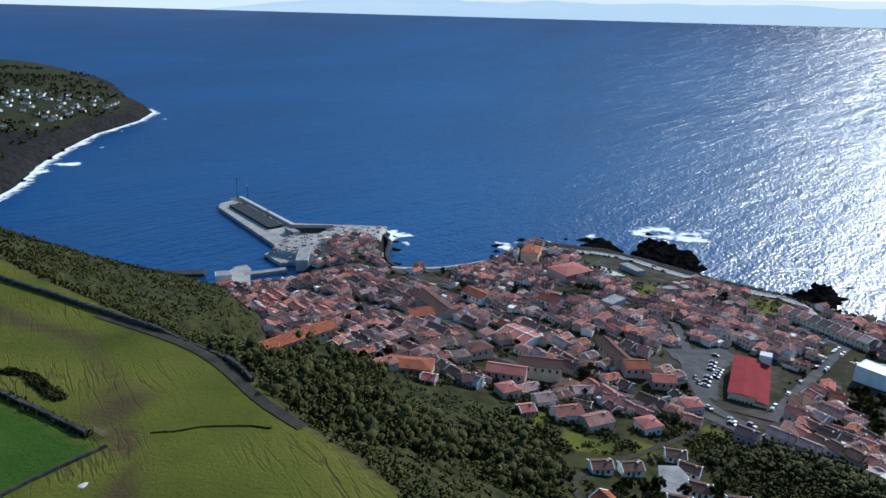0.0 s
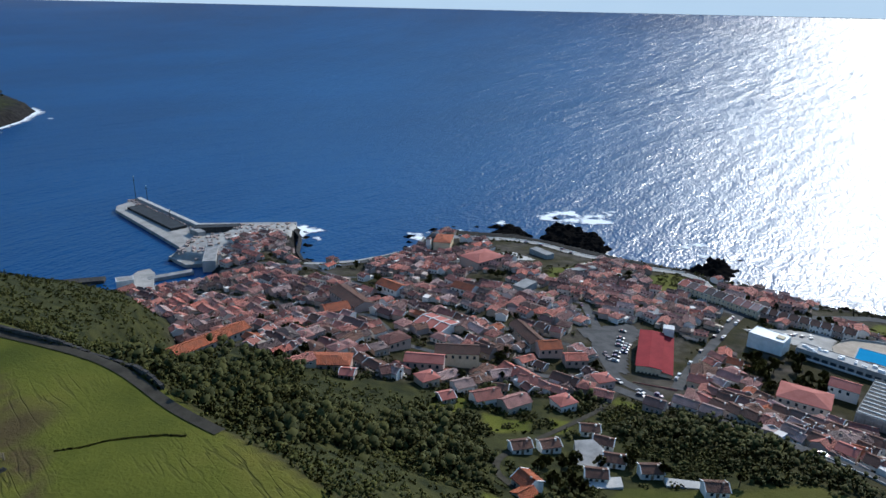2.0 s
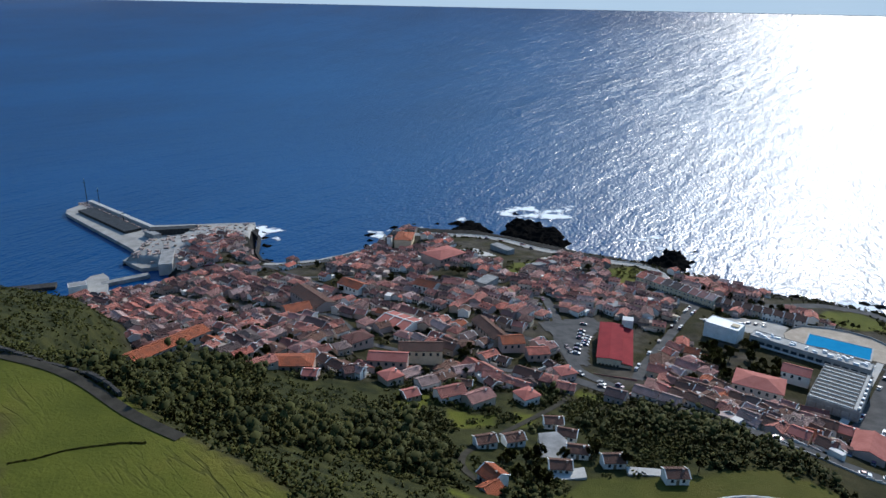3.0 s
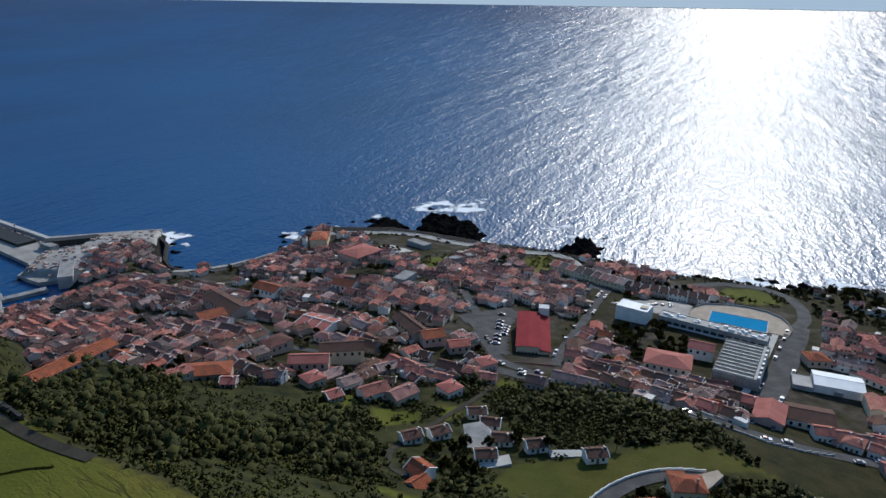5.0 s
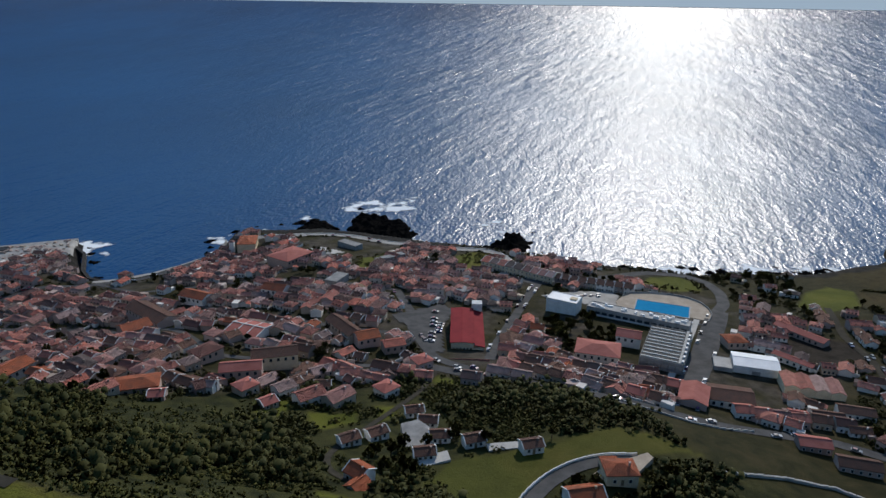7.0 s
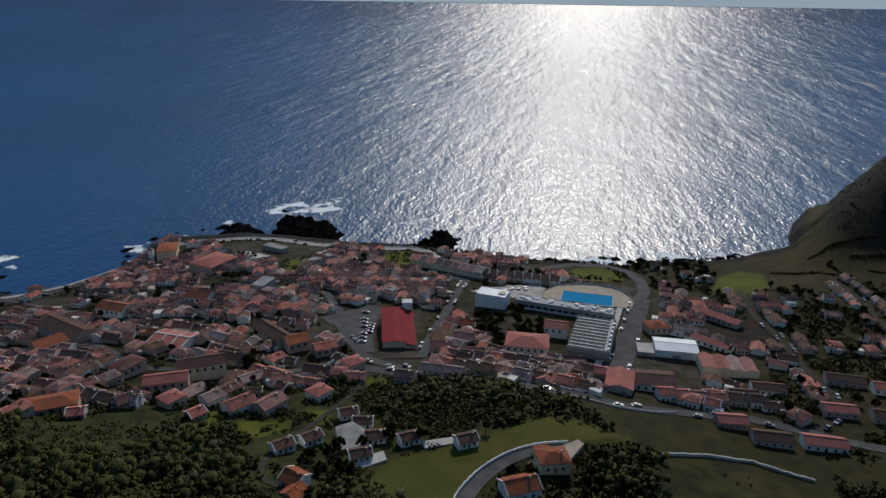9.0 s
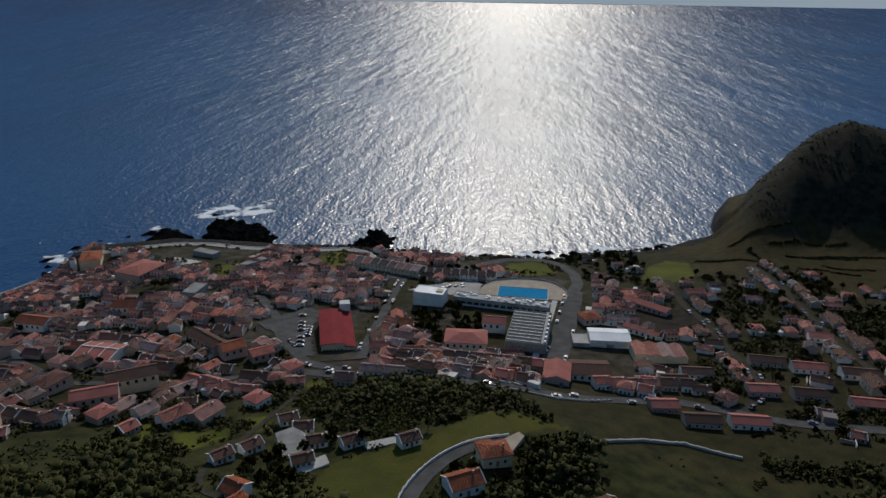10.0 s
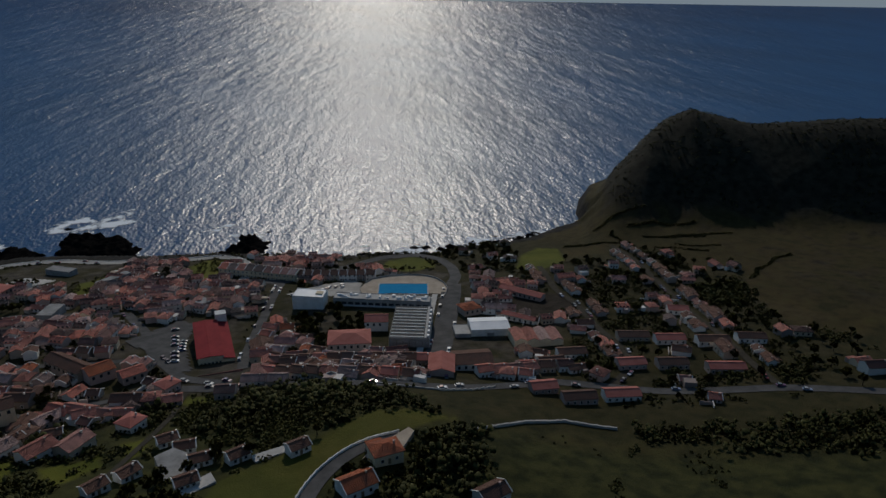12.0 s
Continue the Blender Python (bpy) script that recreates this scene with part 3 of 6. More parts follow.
ground = new("ground", grid_mesh("ground", GX, GY, GZ, M["ground"], masks=(("pasture", pasture), ("dry", dry), ("town", town), ("dirt", dirt), ("rock", rock), ("scrub", scrub), ("lush", lush), ("grazed", np.clip(-S / 4, 0, 1) * (1 - lush)))))
tagged(ground, "coastal slope of pasture, scrub, gardens and black shore rock", "ground", kind="structure")

fx, fy = np.meshgrid(np.arange(-620, 640, 3.0), np.arange(290, 1480, 3.0))
fd = inland(fx, fy)
expose = np.clip(0.62 + 0.75 * vnoise(fx, fy, 55, 8, 2), 0, 1)
expose = np.where((fx > -260) & (fx < -108) & (fy < 640), 0.0, expose)
expose = np.where((fx > -60) & (fx < 45) & (fy < 600), expose * 0.35, expose)
blow = np.zeros_like(fx)
for cx, cy, r in ((215, 650, 22), (237, 668, 34), (205, 660, 26), (258, 660, 18), (240, 640, 18), (226, 610, 12), (322, 540, 16), (336, 512, 14), (300, 532, 12), (80, 616, 15), (100, 614, 12), (122, 606, 11), (58, 600, 12), (49, 570, 9), (140, 640, 14), (-42, 630, 14), (-38, 600, 10), (110, 640, 14), (84, 640, 14), (60, 614, 12), (160, 640, 14), (326, 522, 18), (306, 560, 16), (392, 396, 20), (355, 430, 18), (448, 372, 18),
                  (484, 356, 14), (-545, 1020, 34), (-575, 1170, 24), (-575, 1280, 28), (-600, 1400, 30), (-535, 1316, 8), (-510, 850, 26), (-500, 900, 18), (-550, 950, 24), (-712, 1575, 26)):
    blow = np.maximum(blow, 0.92 * np.exp(-((fx - cx) ** 2 / (2.2 * r * r) + (fy - cy) ** 2 / (1.0 * r * r))))
expose = np.where(fx < -470, np.maximum(expose, 0.8), expose)
expose = np.where(fx > 515, 0.25 * expose, expose)
reach = 8 + 20 * expose + 8 * (fx < -470)
blow = blow * np.clip(0.62 + 0.75 * vnoise(fx, fy, 16, 44, 3), 0.2, 1)
cover = np.maximum(expose * np.clip(1.12 + fd / reach, 0, 1.15), blow)
cells = (fd[:-1, :-1] < 3) & (cover[:-1, :-1] > 0.05)
surf = new("surf", grid_mesh("surf", fx, fy, np.full_like(fx, 0.35), M["foam"], keep=cells, masks=(("cover", cover * 0.95),)))
tagged(surf, "white surf breaking on the black shore rocks", "surf", kind="stuff")

# Self-lit sheet added for the pale cloud and hazy sky low down.
ca, cz = np.meshgrid(np.radians(np.arange(-70.0, 150.0, 2.0)), np.array([120.0, 220.0, 290.0, 350.0]))
clouds = new("backdrop_clouds", grid_mesh("clouds", 4930 * np.sin(ca), 4930 * np.cos(ca), cz, M["cloud"]))
tagged(clouds, "glowing sheet for the pale cloud and sky haze over the horizon", "cloud bank", kind="structure")
# The island's pale blue is distance haze, put in as glow.
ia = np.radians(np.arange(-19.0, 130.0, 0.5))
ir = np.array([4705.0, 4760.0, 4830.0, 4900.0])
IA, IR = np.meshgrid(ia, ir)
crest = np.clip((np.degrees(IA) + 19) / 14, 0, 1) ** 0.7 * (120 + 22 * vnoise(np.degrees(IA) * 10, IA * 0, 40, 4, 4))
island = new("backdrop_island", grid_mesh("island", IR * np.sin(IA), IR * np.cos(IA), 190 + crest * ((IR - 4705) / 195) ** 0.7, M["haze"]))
tagged(island, "mountain island far off, its blue-grey haze put in as glow", "island", kind="structure")


def strip(name, width, line, material, lift, label, category, kind="structure"):
    """A band draped over the ground along a plan line."""
    pts = [Vector(p) for p in line]
    dense = []
    for a, b in zip(pts, pts[1:]):
        n = max(2, int((b - a).length / 3))
        dense += [a.lerp(b, i / n) for i in range(n)]
    dense.append(pts[-1])
    for _ in range(4):
        dense = [dense[0]] + [(dense[i - 1] + dense[i] * 2 + dense[i + 1]) / 4 for i in range(1, len(dense) - 1)] + [dense[-1]]
    across = np.linspace(-0.5, 0.5, max(3, int(width / 2.5) + 1))
    X, Y = np.zeros((len(dense), len(across))), np.zeros((len(dense), len(across)))
    for i, p in enumerate(dense):
        d = (dense[min(i + 1, len(dense) - 1)] - dense[max(i - 1, 0)]).normalized()
        X[i], Y[i] = p.x + across * width * d.y, p.y - across * width * d.x
    Z = height(X, Y)
    Z = np.maximum(Z, Z.mean(1, keepdims=True)) + lift
    ob = new(name, grid_mesh(name, X, Y, Z, material))
    tagged(ob, label, category, kind=kind)
    return dense


ROAD_LINES = {name: strip("road_" + name, w, line, M["quay" if name == "shore_road" else "lane" if name in ("suburb_road", "slope_road", "villa_lane") else "asphalt"], 0.25, "worn grey asphalt street between the houses", "road") for name, w, line in ROADS}

# ---- houses ----
def gable_walls(w, d, h, rise):
    """Walls of a house along x, with gables at its ends and footings below the ground."""
    s = Shape()
    x, y, b = w / 2, d / 2, -3.0
    v = [(-x, -y, b), (x, -y, b), (x, y, b), (-x, y, b), (-x, -y, h), (x, -y, h), (x, y, h), (-x, y, h), (-x, 0, h + rise), (x, 0, h + rise)]
    return s.add(v, [(0, 1, 5, 4), (2, 3, 7, 6), (1, 2, 6, 9, 5), (3, 0, 4, 8, 7), (4, 5, 9, 8), (6, 7, 8, 9)])


def gable_roof(w, d, h, rise, over=0.45, thick=0.22):
    s = Shape()
    x, y = w / 2 + over * 0.6, d / 2 + over
    drop = rise * over / (d / 2)
    for sign in (-1, 1):
        a = [(-x, sign * y, h - drop), (x, sign * y, h - drop), (x, 0, h + rise), (-x, 0, h + rise)]
        v = a + [(p[0], p[1], p[2] + thick) for p in a]
        f = [(0, 3, 2, 1), (4, 5, 6, 7), (0, 1, 5, 4), (1, 2, 6, 5), (2, 3, 7, 6), (3, 0, 4, 7)]
        s.add(v, f if sign < 0 else [q[::-1] for q in f])
    return s.box(-x, -0.16, h + rise + thick - 0.08, x, 0.16, h + rise + thick + 0.1)


def hip_roof(w, d, h, rise, over=0.45, thick=0.2):
    s = Shape()
    x, y, r = w / 2 + over, d / 2 + over, max(0.0, w / 2 - d / 2)
    v = [(-x, -y, h - 0.1), (x, -y, h - 0.1), (x, y, h - 0.1), (-x, y, h - 0.1), (-x, -y, h + thick), (x, -y, h + thick), (x, y, h + thick), (-x, y, h + thick), (-r, 0, h + rise), (r, 0, h + rise)]
    return s.add(v, [(3, 2, 1, 0), (0, 1, 5, 4), (1, 2, 6, 5), (2, 3, 7, 6), (3, 0, 4, 7), (4, 5, 9, 8), (6, 7, 8, 9), (5, 6, 9), (7, 4, 8)])


def window_row(house, w, d, h, count, sides=(-1, 1), storeys=1, size=(0.95, 1.2)):
    for sign in sides:
        for k in range(storeys):
            for i in range(count):
                cx = (i + 0.5) / count * w - w / 2
                z = 1.0 + k * 2.8
                if z + size[1] > h:
                    continue
                y = sign * (d / 2 + 0.03)
                win = part("window", Shape().box(cx - size[0] / 2 - 0.12, y - 0.05, z - 0.12, cx + size[0] / 2 + 0.12, y + 0.05, z + size[1] + 0.12), M["white"], house)
                part("pane", Shape().box(cx - size[0] / 2, y - 0.07, z, cx + size[0] / 2, y + 0.07, z + size[1]), M["glass"], win)


def build_house(w, d, h, rise, roof="gable", material="roof", walls="wall", detail=2, verge=False, annexe=0, label="", name="house", category="house", group="houses of the town"):
    house = thing(name, Matrix.Identity(4), label or "rendered town house under a weathered clay tile roof", category, group)
    body = gable_walls(w, d, h, rise if roof == "gable" else 0.01)
    part("wall", body, M[walls], house)
    part("roof", gable_roof(w, d, h, rise) if roof == "gable" else hip_roof(w, d, h, rise), M[material], house)
    if verge:
        for sign in (-1, 1):
            x = sign * (w / 2 + 0.2)
            s = Shape()
            for q in (-1, 1):
                y0, z0, z1 = q * (d / 2 + 0.5), h - 0.2, h + rise + 0.12
                s.add([(x - 0.17, y0, z0), (x + 0.17, y0, z0), (x + 0.17, 0, z1), (x - 0.17, 0, z1), (x - 0.17, y0, z0 + 0.25), (x + 0.17, y0, z0 + 0.25), (x + 0.17, 0, z1 + 0.2), (x - 0.17, 0, z1 + 0.2)],
                      [(0, 1, 2, 3), (4, 7, 6, 5), (0, 4, 5, 1), (1, 5, 6, 2), (2, 6, 7, 3), (3, 7, 4, 0)])
            part("verge", s, M["white"], house, "whitewashed raised verge")
    if detail > 0:
        cx = w * 0.28
        part("chimney", Shape().box(cx - 0.28, -0.8, h + rise * 0.3, cx + 0.28, -0.25, h + rise + 0.55).box(cx - 0.36, -0.88, h + rise + 0.55, cx + 0.36, -0.17, h + rise + 0.66), M["wall"], house)
    if detail > 1:
        part("door", Shape().box(-0.5, -d / 2 - 0.06, 0, 0.5, -d / 2 + 0.04, 2.1), M["wood"], house)
        window_row(house, w, d, h, 2, (-1,), 2 if h > 3.6 else 1)
    if annexe:
        y0 = d / 2
        part("annexe", Shape().box(-w * 0.45, y0, -3, w * 0.1, y0 + annexe, h * 0.55), M[walls], house)
        part("annexe_roof", Shape().box(-w * 0.47, y0, h * 0.55, w * 0.12, y0 + annexe + 0.2, h * 0.55 + 0.2), M[material], house)
    return house


VARIANTS = {}


def place(key, make, m):
    """The first of a kind is built, the rest are copies of it."""
    if key not in VARIANTS:
        VARIANTS[key] = make()
        VARIANTS[key].matrix_world = m
        return VARIANTS[key]
    return copy_thing(VARIANTS[key], m)


def stand(x, y, turn, lift=0.0):
    return pose(x, y, ground_z(x, y) + lift, 0, 0, turn)


SIZES = [(7.6, 6.6, 3.8, 1.5), (6.6, 6.2, 4.0, 1.4), (9.6, 6.4, 3.0, 1.5), (5.8, 5.8, 2.6, 1.3), (10.6, 7.4, 4.2, 1.8), (7.4, 7.2, 3.9, 1.6), (8.8, 5.6, 2.6, 1.3), (12.6, 7.2, 4.4, 1.7)]


def house_at(x, y, turn, rng, near, weights=(5, 6, 4, 4, 2, 3, 4, 1)):
    k = rng.choices(range(8), weights)[0]
    w, d, h, rise = SIZES[k]
    hip = k in (5,) or (k in (0, 2, 7) and rng.random() < 0.25)
    outskirts = x > 258 and y < 290
    tone = rng.choices(("roof", "roof_orange", "roof_brown"), (3, 0.1, 5) if outskirts else (6, 0.6, 1.6))[0]
    verge = k in (1, 3) and not hip
    annexe = 3.0 if k in (2, 6) else 0
    key = (k, hip, tone, near)
    text = {"roof": "weathered", "roof_orange": "bright orange", "roof_brown": "dark brown"}[tone]
    label = ("two-storey" if h > 3.6 else "low one-storey") + " rendered house with " + text + (" hipped" if hip else " gabled") + " tile roof"
    place(key, lambda: build_house(w, d, h, rise, "hip" if hip else "gable", tone, "wall", 2 if near else 1, verge, annexe, label), stand(x, y, turn))


KEEP_CLEAR = [
    [(122, 350), (166, 358), (186, 326), (150, 262), (122, 284)],                      # sports hall and car park
    [(205, 345), (232, 352), (285, 352), (350, 322), (345, 290), (300, 250), (262, 236), (232, 208), (205, 236), (236, 280), (208, 318)],
    [(258, 232), (280, 240), (298, 222), (306, 186), (284, 170), (262, 188), (246, 178), (226, 172), (196, 182), (212, 212), (236, 204)],
    [(32, 342), (42, 356), (56, 342), (46, 328)], [(-98, 318), (-62, 360), (-40, 342), (-60, 290), (-90, 294)], [(-26, 284), (-22, 268), (0, 264), (0, 282)],
    [(60, 566), (60, 532), (90, 528), (92, 566)], [(80, 494), (100, 500), (112, 478), (96, 460), (80, 468)],
    [(-20, 386), (-4, 418), (16, 380), (4, 372), (-4, 360), (-22, 366)], [(36, 298), (60, 293), (60, 286), (44, 272), (20, 280), (22, 288), (10, 308), (16, 322), (28, 316)], [(86, 340), (96, 338), (108, 312), (116, 298), (102, 288), (88, 306)],
    [(190, 258), (206, 270), (222, 262), (210, 240), (196, 238)],
    [(204, 318), (240, 284), (216, 262), (196, 280)], PARK_WEST, PARK_SHORE, PARK_POOL, FIELD_DARK, FIELD_GREEN, FIELD_BROWN, FIELD_SLOPE,
    [(290, 372), (330, 410), (372, 376), (356, 338), (348, 330), (338, 350), (318, 366)],
    [(228, 420), (286, 345), (302, 360), (240, 432)],
    [(-150, 560), (-118, 610), (-50, 634), (-48, 600), (-80, 598), (-104, 575), (-108, 530), (-135, 534)],
    [(98, 512), (128, 520), (140, 490), (112, 484)], [(140, 496), (144, 518), (158, 514), (154, 492)], [(102, 398), (104, 416), (118, 428), (124, 416)], *GARDEN_PLOTS,
    [(124, 470), (196, 488), (176, 518), (160, 540), (126, 552), (112, 540), (122, 512)],
]
LONG_ROWS = [(320, 150, -45, 17), (329, 133, -45, 16), (340, 114, -46, 17), (279, 163, -40, 15), (262, 164, -38, 13), (286, 133, -40, 14), (251, 119, -42, 16), (235, 131, -40, 15), (232, 148, -36, 12), (300, 118, -44, 15), (376, 150, -52, 12), (312, 96, -46, 18), (356, 100, -48, 15)]
rng = random.Random(7)
TURN = -48.0
c0, s0 = math.cos(radians(TURN)), math.sin(radians(TURN))
spots = []
v = -520.0
k = 0
while v < 520:
    v += 8.6 if k % 2 else 11.0
    k += 1
    u = -520.0 + rng.uniform(0, 6)
    while u < 520:
        u += rng.uniform(6.8, 10.2)
        warp = 20 * float(vnoise(u, v, 150, 31, 2))
        spots.append((150 + u * c0 - (v + warp) * s0, 380 + u * s0 + (v + warp) * c0, TURN + 9 * warp / 14 + (90 if rng.random() < 0.4 else 0) + rng.uniform(-20, 20)))
sx, sy = np.array([p[0] for p in spots]), np.array([p[1] for p in spots])
core, outer = inside_of(TOWN, sx, sy), inside_of(SUBURB, sx, sy)
blocked = np.zeros(len(spots), bool)
for poly in KEEP_CLEAR:
    blocked |= inside_of(poly, sx, sy) | (line_distance(poly, sx, sy, True) < 3.2)
for name, width, line in ROADS:
    blocked |= line_distance(line, sx, sy) < width / 2 + (4.3 if name != "villa_lane" else 6)
for x, y, turn, L in LONG_ROWS:
    blocked |= np.hypot(sx - x, sy - y) < L / 2 + 5
shore = inland(sx, sy)
wild = vnoise(sx, sy, 34, 17, 2)
GARDENS, HOMES = [], []
for i, (x, y, turn) in enumerate(spots):
    if blocked[i] or not (core[i] or outer[i]) or shore[i] < (9 if x > 0 else 7) or (x > 395 and y < 260 and ground_z(x, y) > 36):
        continue
    chance = 0.97 if core[i] else 0.13
    if core[i] and y < 330 and x < 140:
        chance = 0.66
    if wild[i] > 0.5 or rng.random() > chance:
        GARDENS.append((x, y))
        continue
    HOMES.append((math.hypot(x, y), x + rng.uniform(-1.2, 1.2), y + rng.uniform(-1.2, 1.2), turn))
HOMES.sort()
for r, x, y, turn in HOMES[:170]:
    rural = x > 262 and y < 290
    house_at(x, y, turn, rng, r < 335, (1, 1, 4, 5, 0, 1, 6, 1) if rural else (5, 6, 4, 4, 2, 3, 4, 1))

# the houses beyond, joined
verts, faces, slots, tones = [], [], [], []
for r, x, y, turn in HOMES[170:]:
    w, d, h, rise = SIZES[rng.choices(range(8), (5, 6, 4, 4, 2, 3, 4, 1))[0]]
    hip, m = rng.random() < 0.22, stand(x, y, turn)
    pieces = [(gable_walls(w, d, h, rise if not hip else 0.01), 0), ((hip_roof if hip else gable_roof)(w, d, h, rise), 1)]
    pieces.append((Shape().box(w * 0.2, -0.8, h + rise * 0.3, w * 0.2 + 0.55, -0.25, h + rise + 0.55), 0))
    glass = Shape()
    for q in range(3):
        cx = (q - 1) * w * 0.3
        for z in ((1.0, 3.7) if h > 3.6 else (1.0,)):
            glass.box(cx - 0.5, -d / 2 - 0.06, z, cx + 0.5, -d / 2 + 0.04, z + 1.2)
    pieces.append((glass, 2))
    tone = (rng.random(), rng.random(), 0.0)
    for s, slot in pieces:
        k = len(verts)
        verts += [tuple(m @ Vector(p)) for p in s.v]
        tones += [tone[slot]] * len(s.v)
        faces += [tuple(i + k for i in f) for f in s.f]
        slots += [slot] * len(s.f)
far = mesh_of("town_beyond", verts, faces, M["wall_joined"])
far.materials.append(M["roof_joined"])
far.materials.append(M["glass"])
far.polygons.foreach_set("material_index", slots)
far.attributes.new("tone", "FLOAT", "POINT").data.foreach_set("value", tones)
tagged(new("town_beyond", far), "crowded pale houses with weathered tile roofs towards the harbour", "houses", kind="stuff")

# yard walls, sheds and lean-tos between the houses
verts, faces, slots, tones = [], [], [], []
for r, x, y, turn in HOMES:
    for _ in range(2):
        a, d = rng.uniform(0, 6.2832), rng.uniform(4.2, 6.5)
        px, py = x + d * math.cos(a), y + d * math.sin(a)
        m = stand(px, py, turn + rng.choice((0, 90)))
        kind = rng.random()
        if kind < 0.5:
            s = Shape().box(-rng.uniform(2, 4.5), -0.15, -1.5, rng.uniform(1, 4), 0.15, rng.uniform(1.2, 2.0))
            pieces = [(s, 0)]
        elif kind < 0.72:
            w, d2, h = rng.uniform(1.2, 2.8), rng.uniform(1.0, 2.2), rng.uniform(2.3, 3.6)
            pieces = [(Shape().box(-w, -d2, -1.5, w, d2, h), 0)]
        else:
            w, d2, h = rng.uniform(1.2, 2.2), rng.uniform(1.0, 1.8), rng.uniform(2.0, 2.7)
            pieces = [(Shape().box(-w, -d2, -1.5, w, d2, h), 0), (Shape().add([(-w - 0.2, -d2 - 0.2, h + 0.02), (w + 0.2, -d2 - 0.2, h + 0.02), (w + 0.2, d2 + 0.2, h + 0.5), (-w - 0.2, d2 + 0.2, h + 0.5), (-w - 0.2, -d2 - 0.2, h + 0.16), (w + 0.2, -d2 - 0.2, h + 0.16), (w + 0.2, d2 + 0.2, h + 0.64), (-w - 0.2, d2 + 0.2, h + 0.64)],
                                                                              [(0, 3, 2, 1), (4, 5, 6, 7), (0, 1, 5, 4), (1, 2, 6, 5), (2, 3, 7, 6), (3, 0, 4, 7)]), 1)]
        tone = (rng.random(), rng.random())
        for s, slot in pieces:
            k = len(verts)
            verts += [tuple(m @ Vector(p)) for p in s.v]
            tones += [tone[slot]] * len(s.v)
            faces += [tuple(i + k for i in f) for f in s.f]
            slots += [slot] * len(s.f)
yards = mesh_of("yard_walls", verts, faces, M["wall_joined"])
yards.materials.append(M["roof_joined"])
yards.polygons.foreach_set("material_index", slots)
yards.attributes.new("tone", "FLOAT", "POINT").data.foreach_set("value", tones)
tagged(new("yard_walls", yards), "pale yard walls and small tiled sheds between the houses", "yard walls", kind="stuff")

# terraces along the two lower streets
for (ax, ay), (bx, by), gap in (((163, 258), (214, 207), 7.2), ((152, 247), (168, 222), 7.4), ((172, 214), (190, 191), 7.4), ((248, 168), (262, 156), 7.6), ((226, 178), (246, 166), 7.6)):
    n = int(math.hypot(bx - ax, by - ay) / gap)
    turn = math.degrees(math.atan2(by - ay, bx - ax))
    for i in range(n + 1):
        tone = rng.choices(("roof", "roof_salmon", "roof_brown"), (5, 1, 2))[0]
        place(("row_house", tone, gap), lambda: build_house(gap, 7.4, 3.9, 1.5, "gable", tone, "wall", 2, False, 0, "narrow terrace house sharing a tiled roof line with its neighbours", "terrace_house", "house", "terraces of the lower streets"),
              stand(ax + (bx - ax) * i / n, ay + (by - ay) * i / n, turn, rng.uniform(0, 0.3)))

for x, y, turn, L in LONG_ROWS:
    row = build_house(L, 7.6, 3.2, 1.5, "gable", "roof_brown" if L % 2 else "roof_salmon", "wall", 0, False, 0, "long low terrace of dwellings under a dark red tile roof", "terrace_row", "house", "terraces of the outskirts")
    row.matrix_world = stand(x, y, turn, 0.2)
    window_row(row, L, 7.6, 3.2, int(L / 3), (-1,))

# low houses strung along the two roads of the outskirts
for name in ("suburb_road", "slope_road"):
    line = ROAD_LINES[name]
    gone = 0.0
    for a, b in zip(line, line[1:]):
        gone += (b - a).length
        if gone > 10.5:
            gone = 0.0
            d = (b - a).normalized()
            for side in (-1, 1):
                x, y = a.x + d.y * side * 8.5, a.y - d.x * side * 8.5
                clear = not any(inside_of(poly, np.array([x]), np.array([y]))[0] for poly in KEEP_CLEAR)
                near_other = any((x - h[1]) ** 2 + (y - h[2]) ** 2 < 64 for h in HOMES) or any(math.hypot(x - q[0], y - q[1]) < q[3] / 2 + 5 for q in LONG_ROWS)
                if clear and not near_other and rng.random() < 0.72 and ground_z(x, y) < 36:
                    house_at(x, y, math.degrees(math.atan2(d.y, d.x)) + rng.uniform(-5, 5), rng, True, (1, 1, 4, 5, 0, 1, 6, 1))

# larger tiled houses at the upper edge of the town
for x, y, turn, k in ((45, 257, 18, 0), (53, 245, 14, 4), (64, 240, 22, 4), (77, 267, -20, 0), (96, 266, 60, 2), (86, 243, 20, 5), (66, 275, 10, 2), (30, 262, 24, 5), (14, 268, 12, 0), (-4, 262, -15, 3), (-24, 270, 30, 2),
                      (114, 271, 10, 5), (127, 243, -40, 0), (143, 246, -42, 2), (148, 234, -44, 0), (-40, 286, 35, 6), (36, 244, 16, 3), (108, 256, -30, 6)):
    w, d, h, rise = SIZES[k]
    place(("edge", k), lambda: build_house(w * 1.12, d * 1.12, h, rise, "hip" if k == 5 else "gable", "roof_salmon" if k % 2 else "roof", "wall", 2, k == 3, 3.0 if k in (2, 6) else 0, "pale house with a broad clay tile roof among gardens", "house", "house", "houses at the town's edge"), stand(x, y, turn, 0.2))

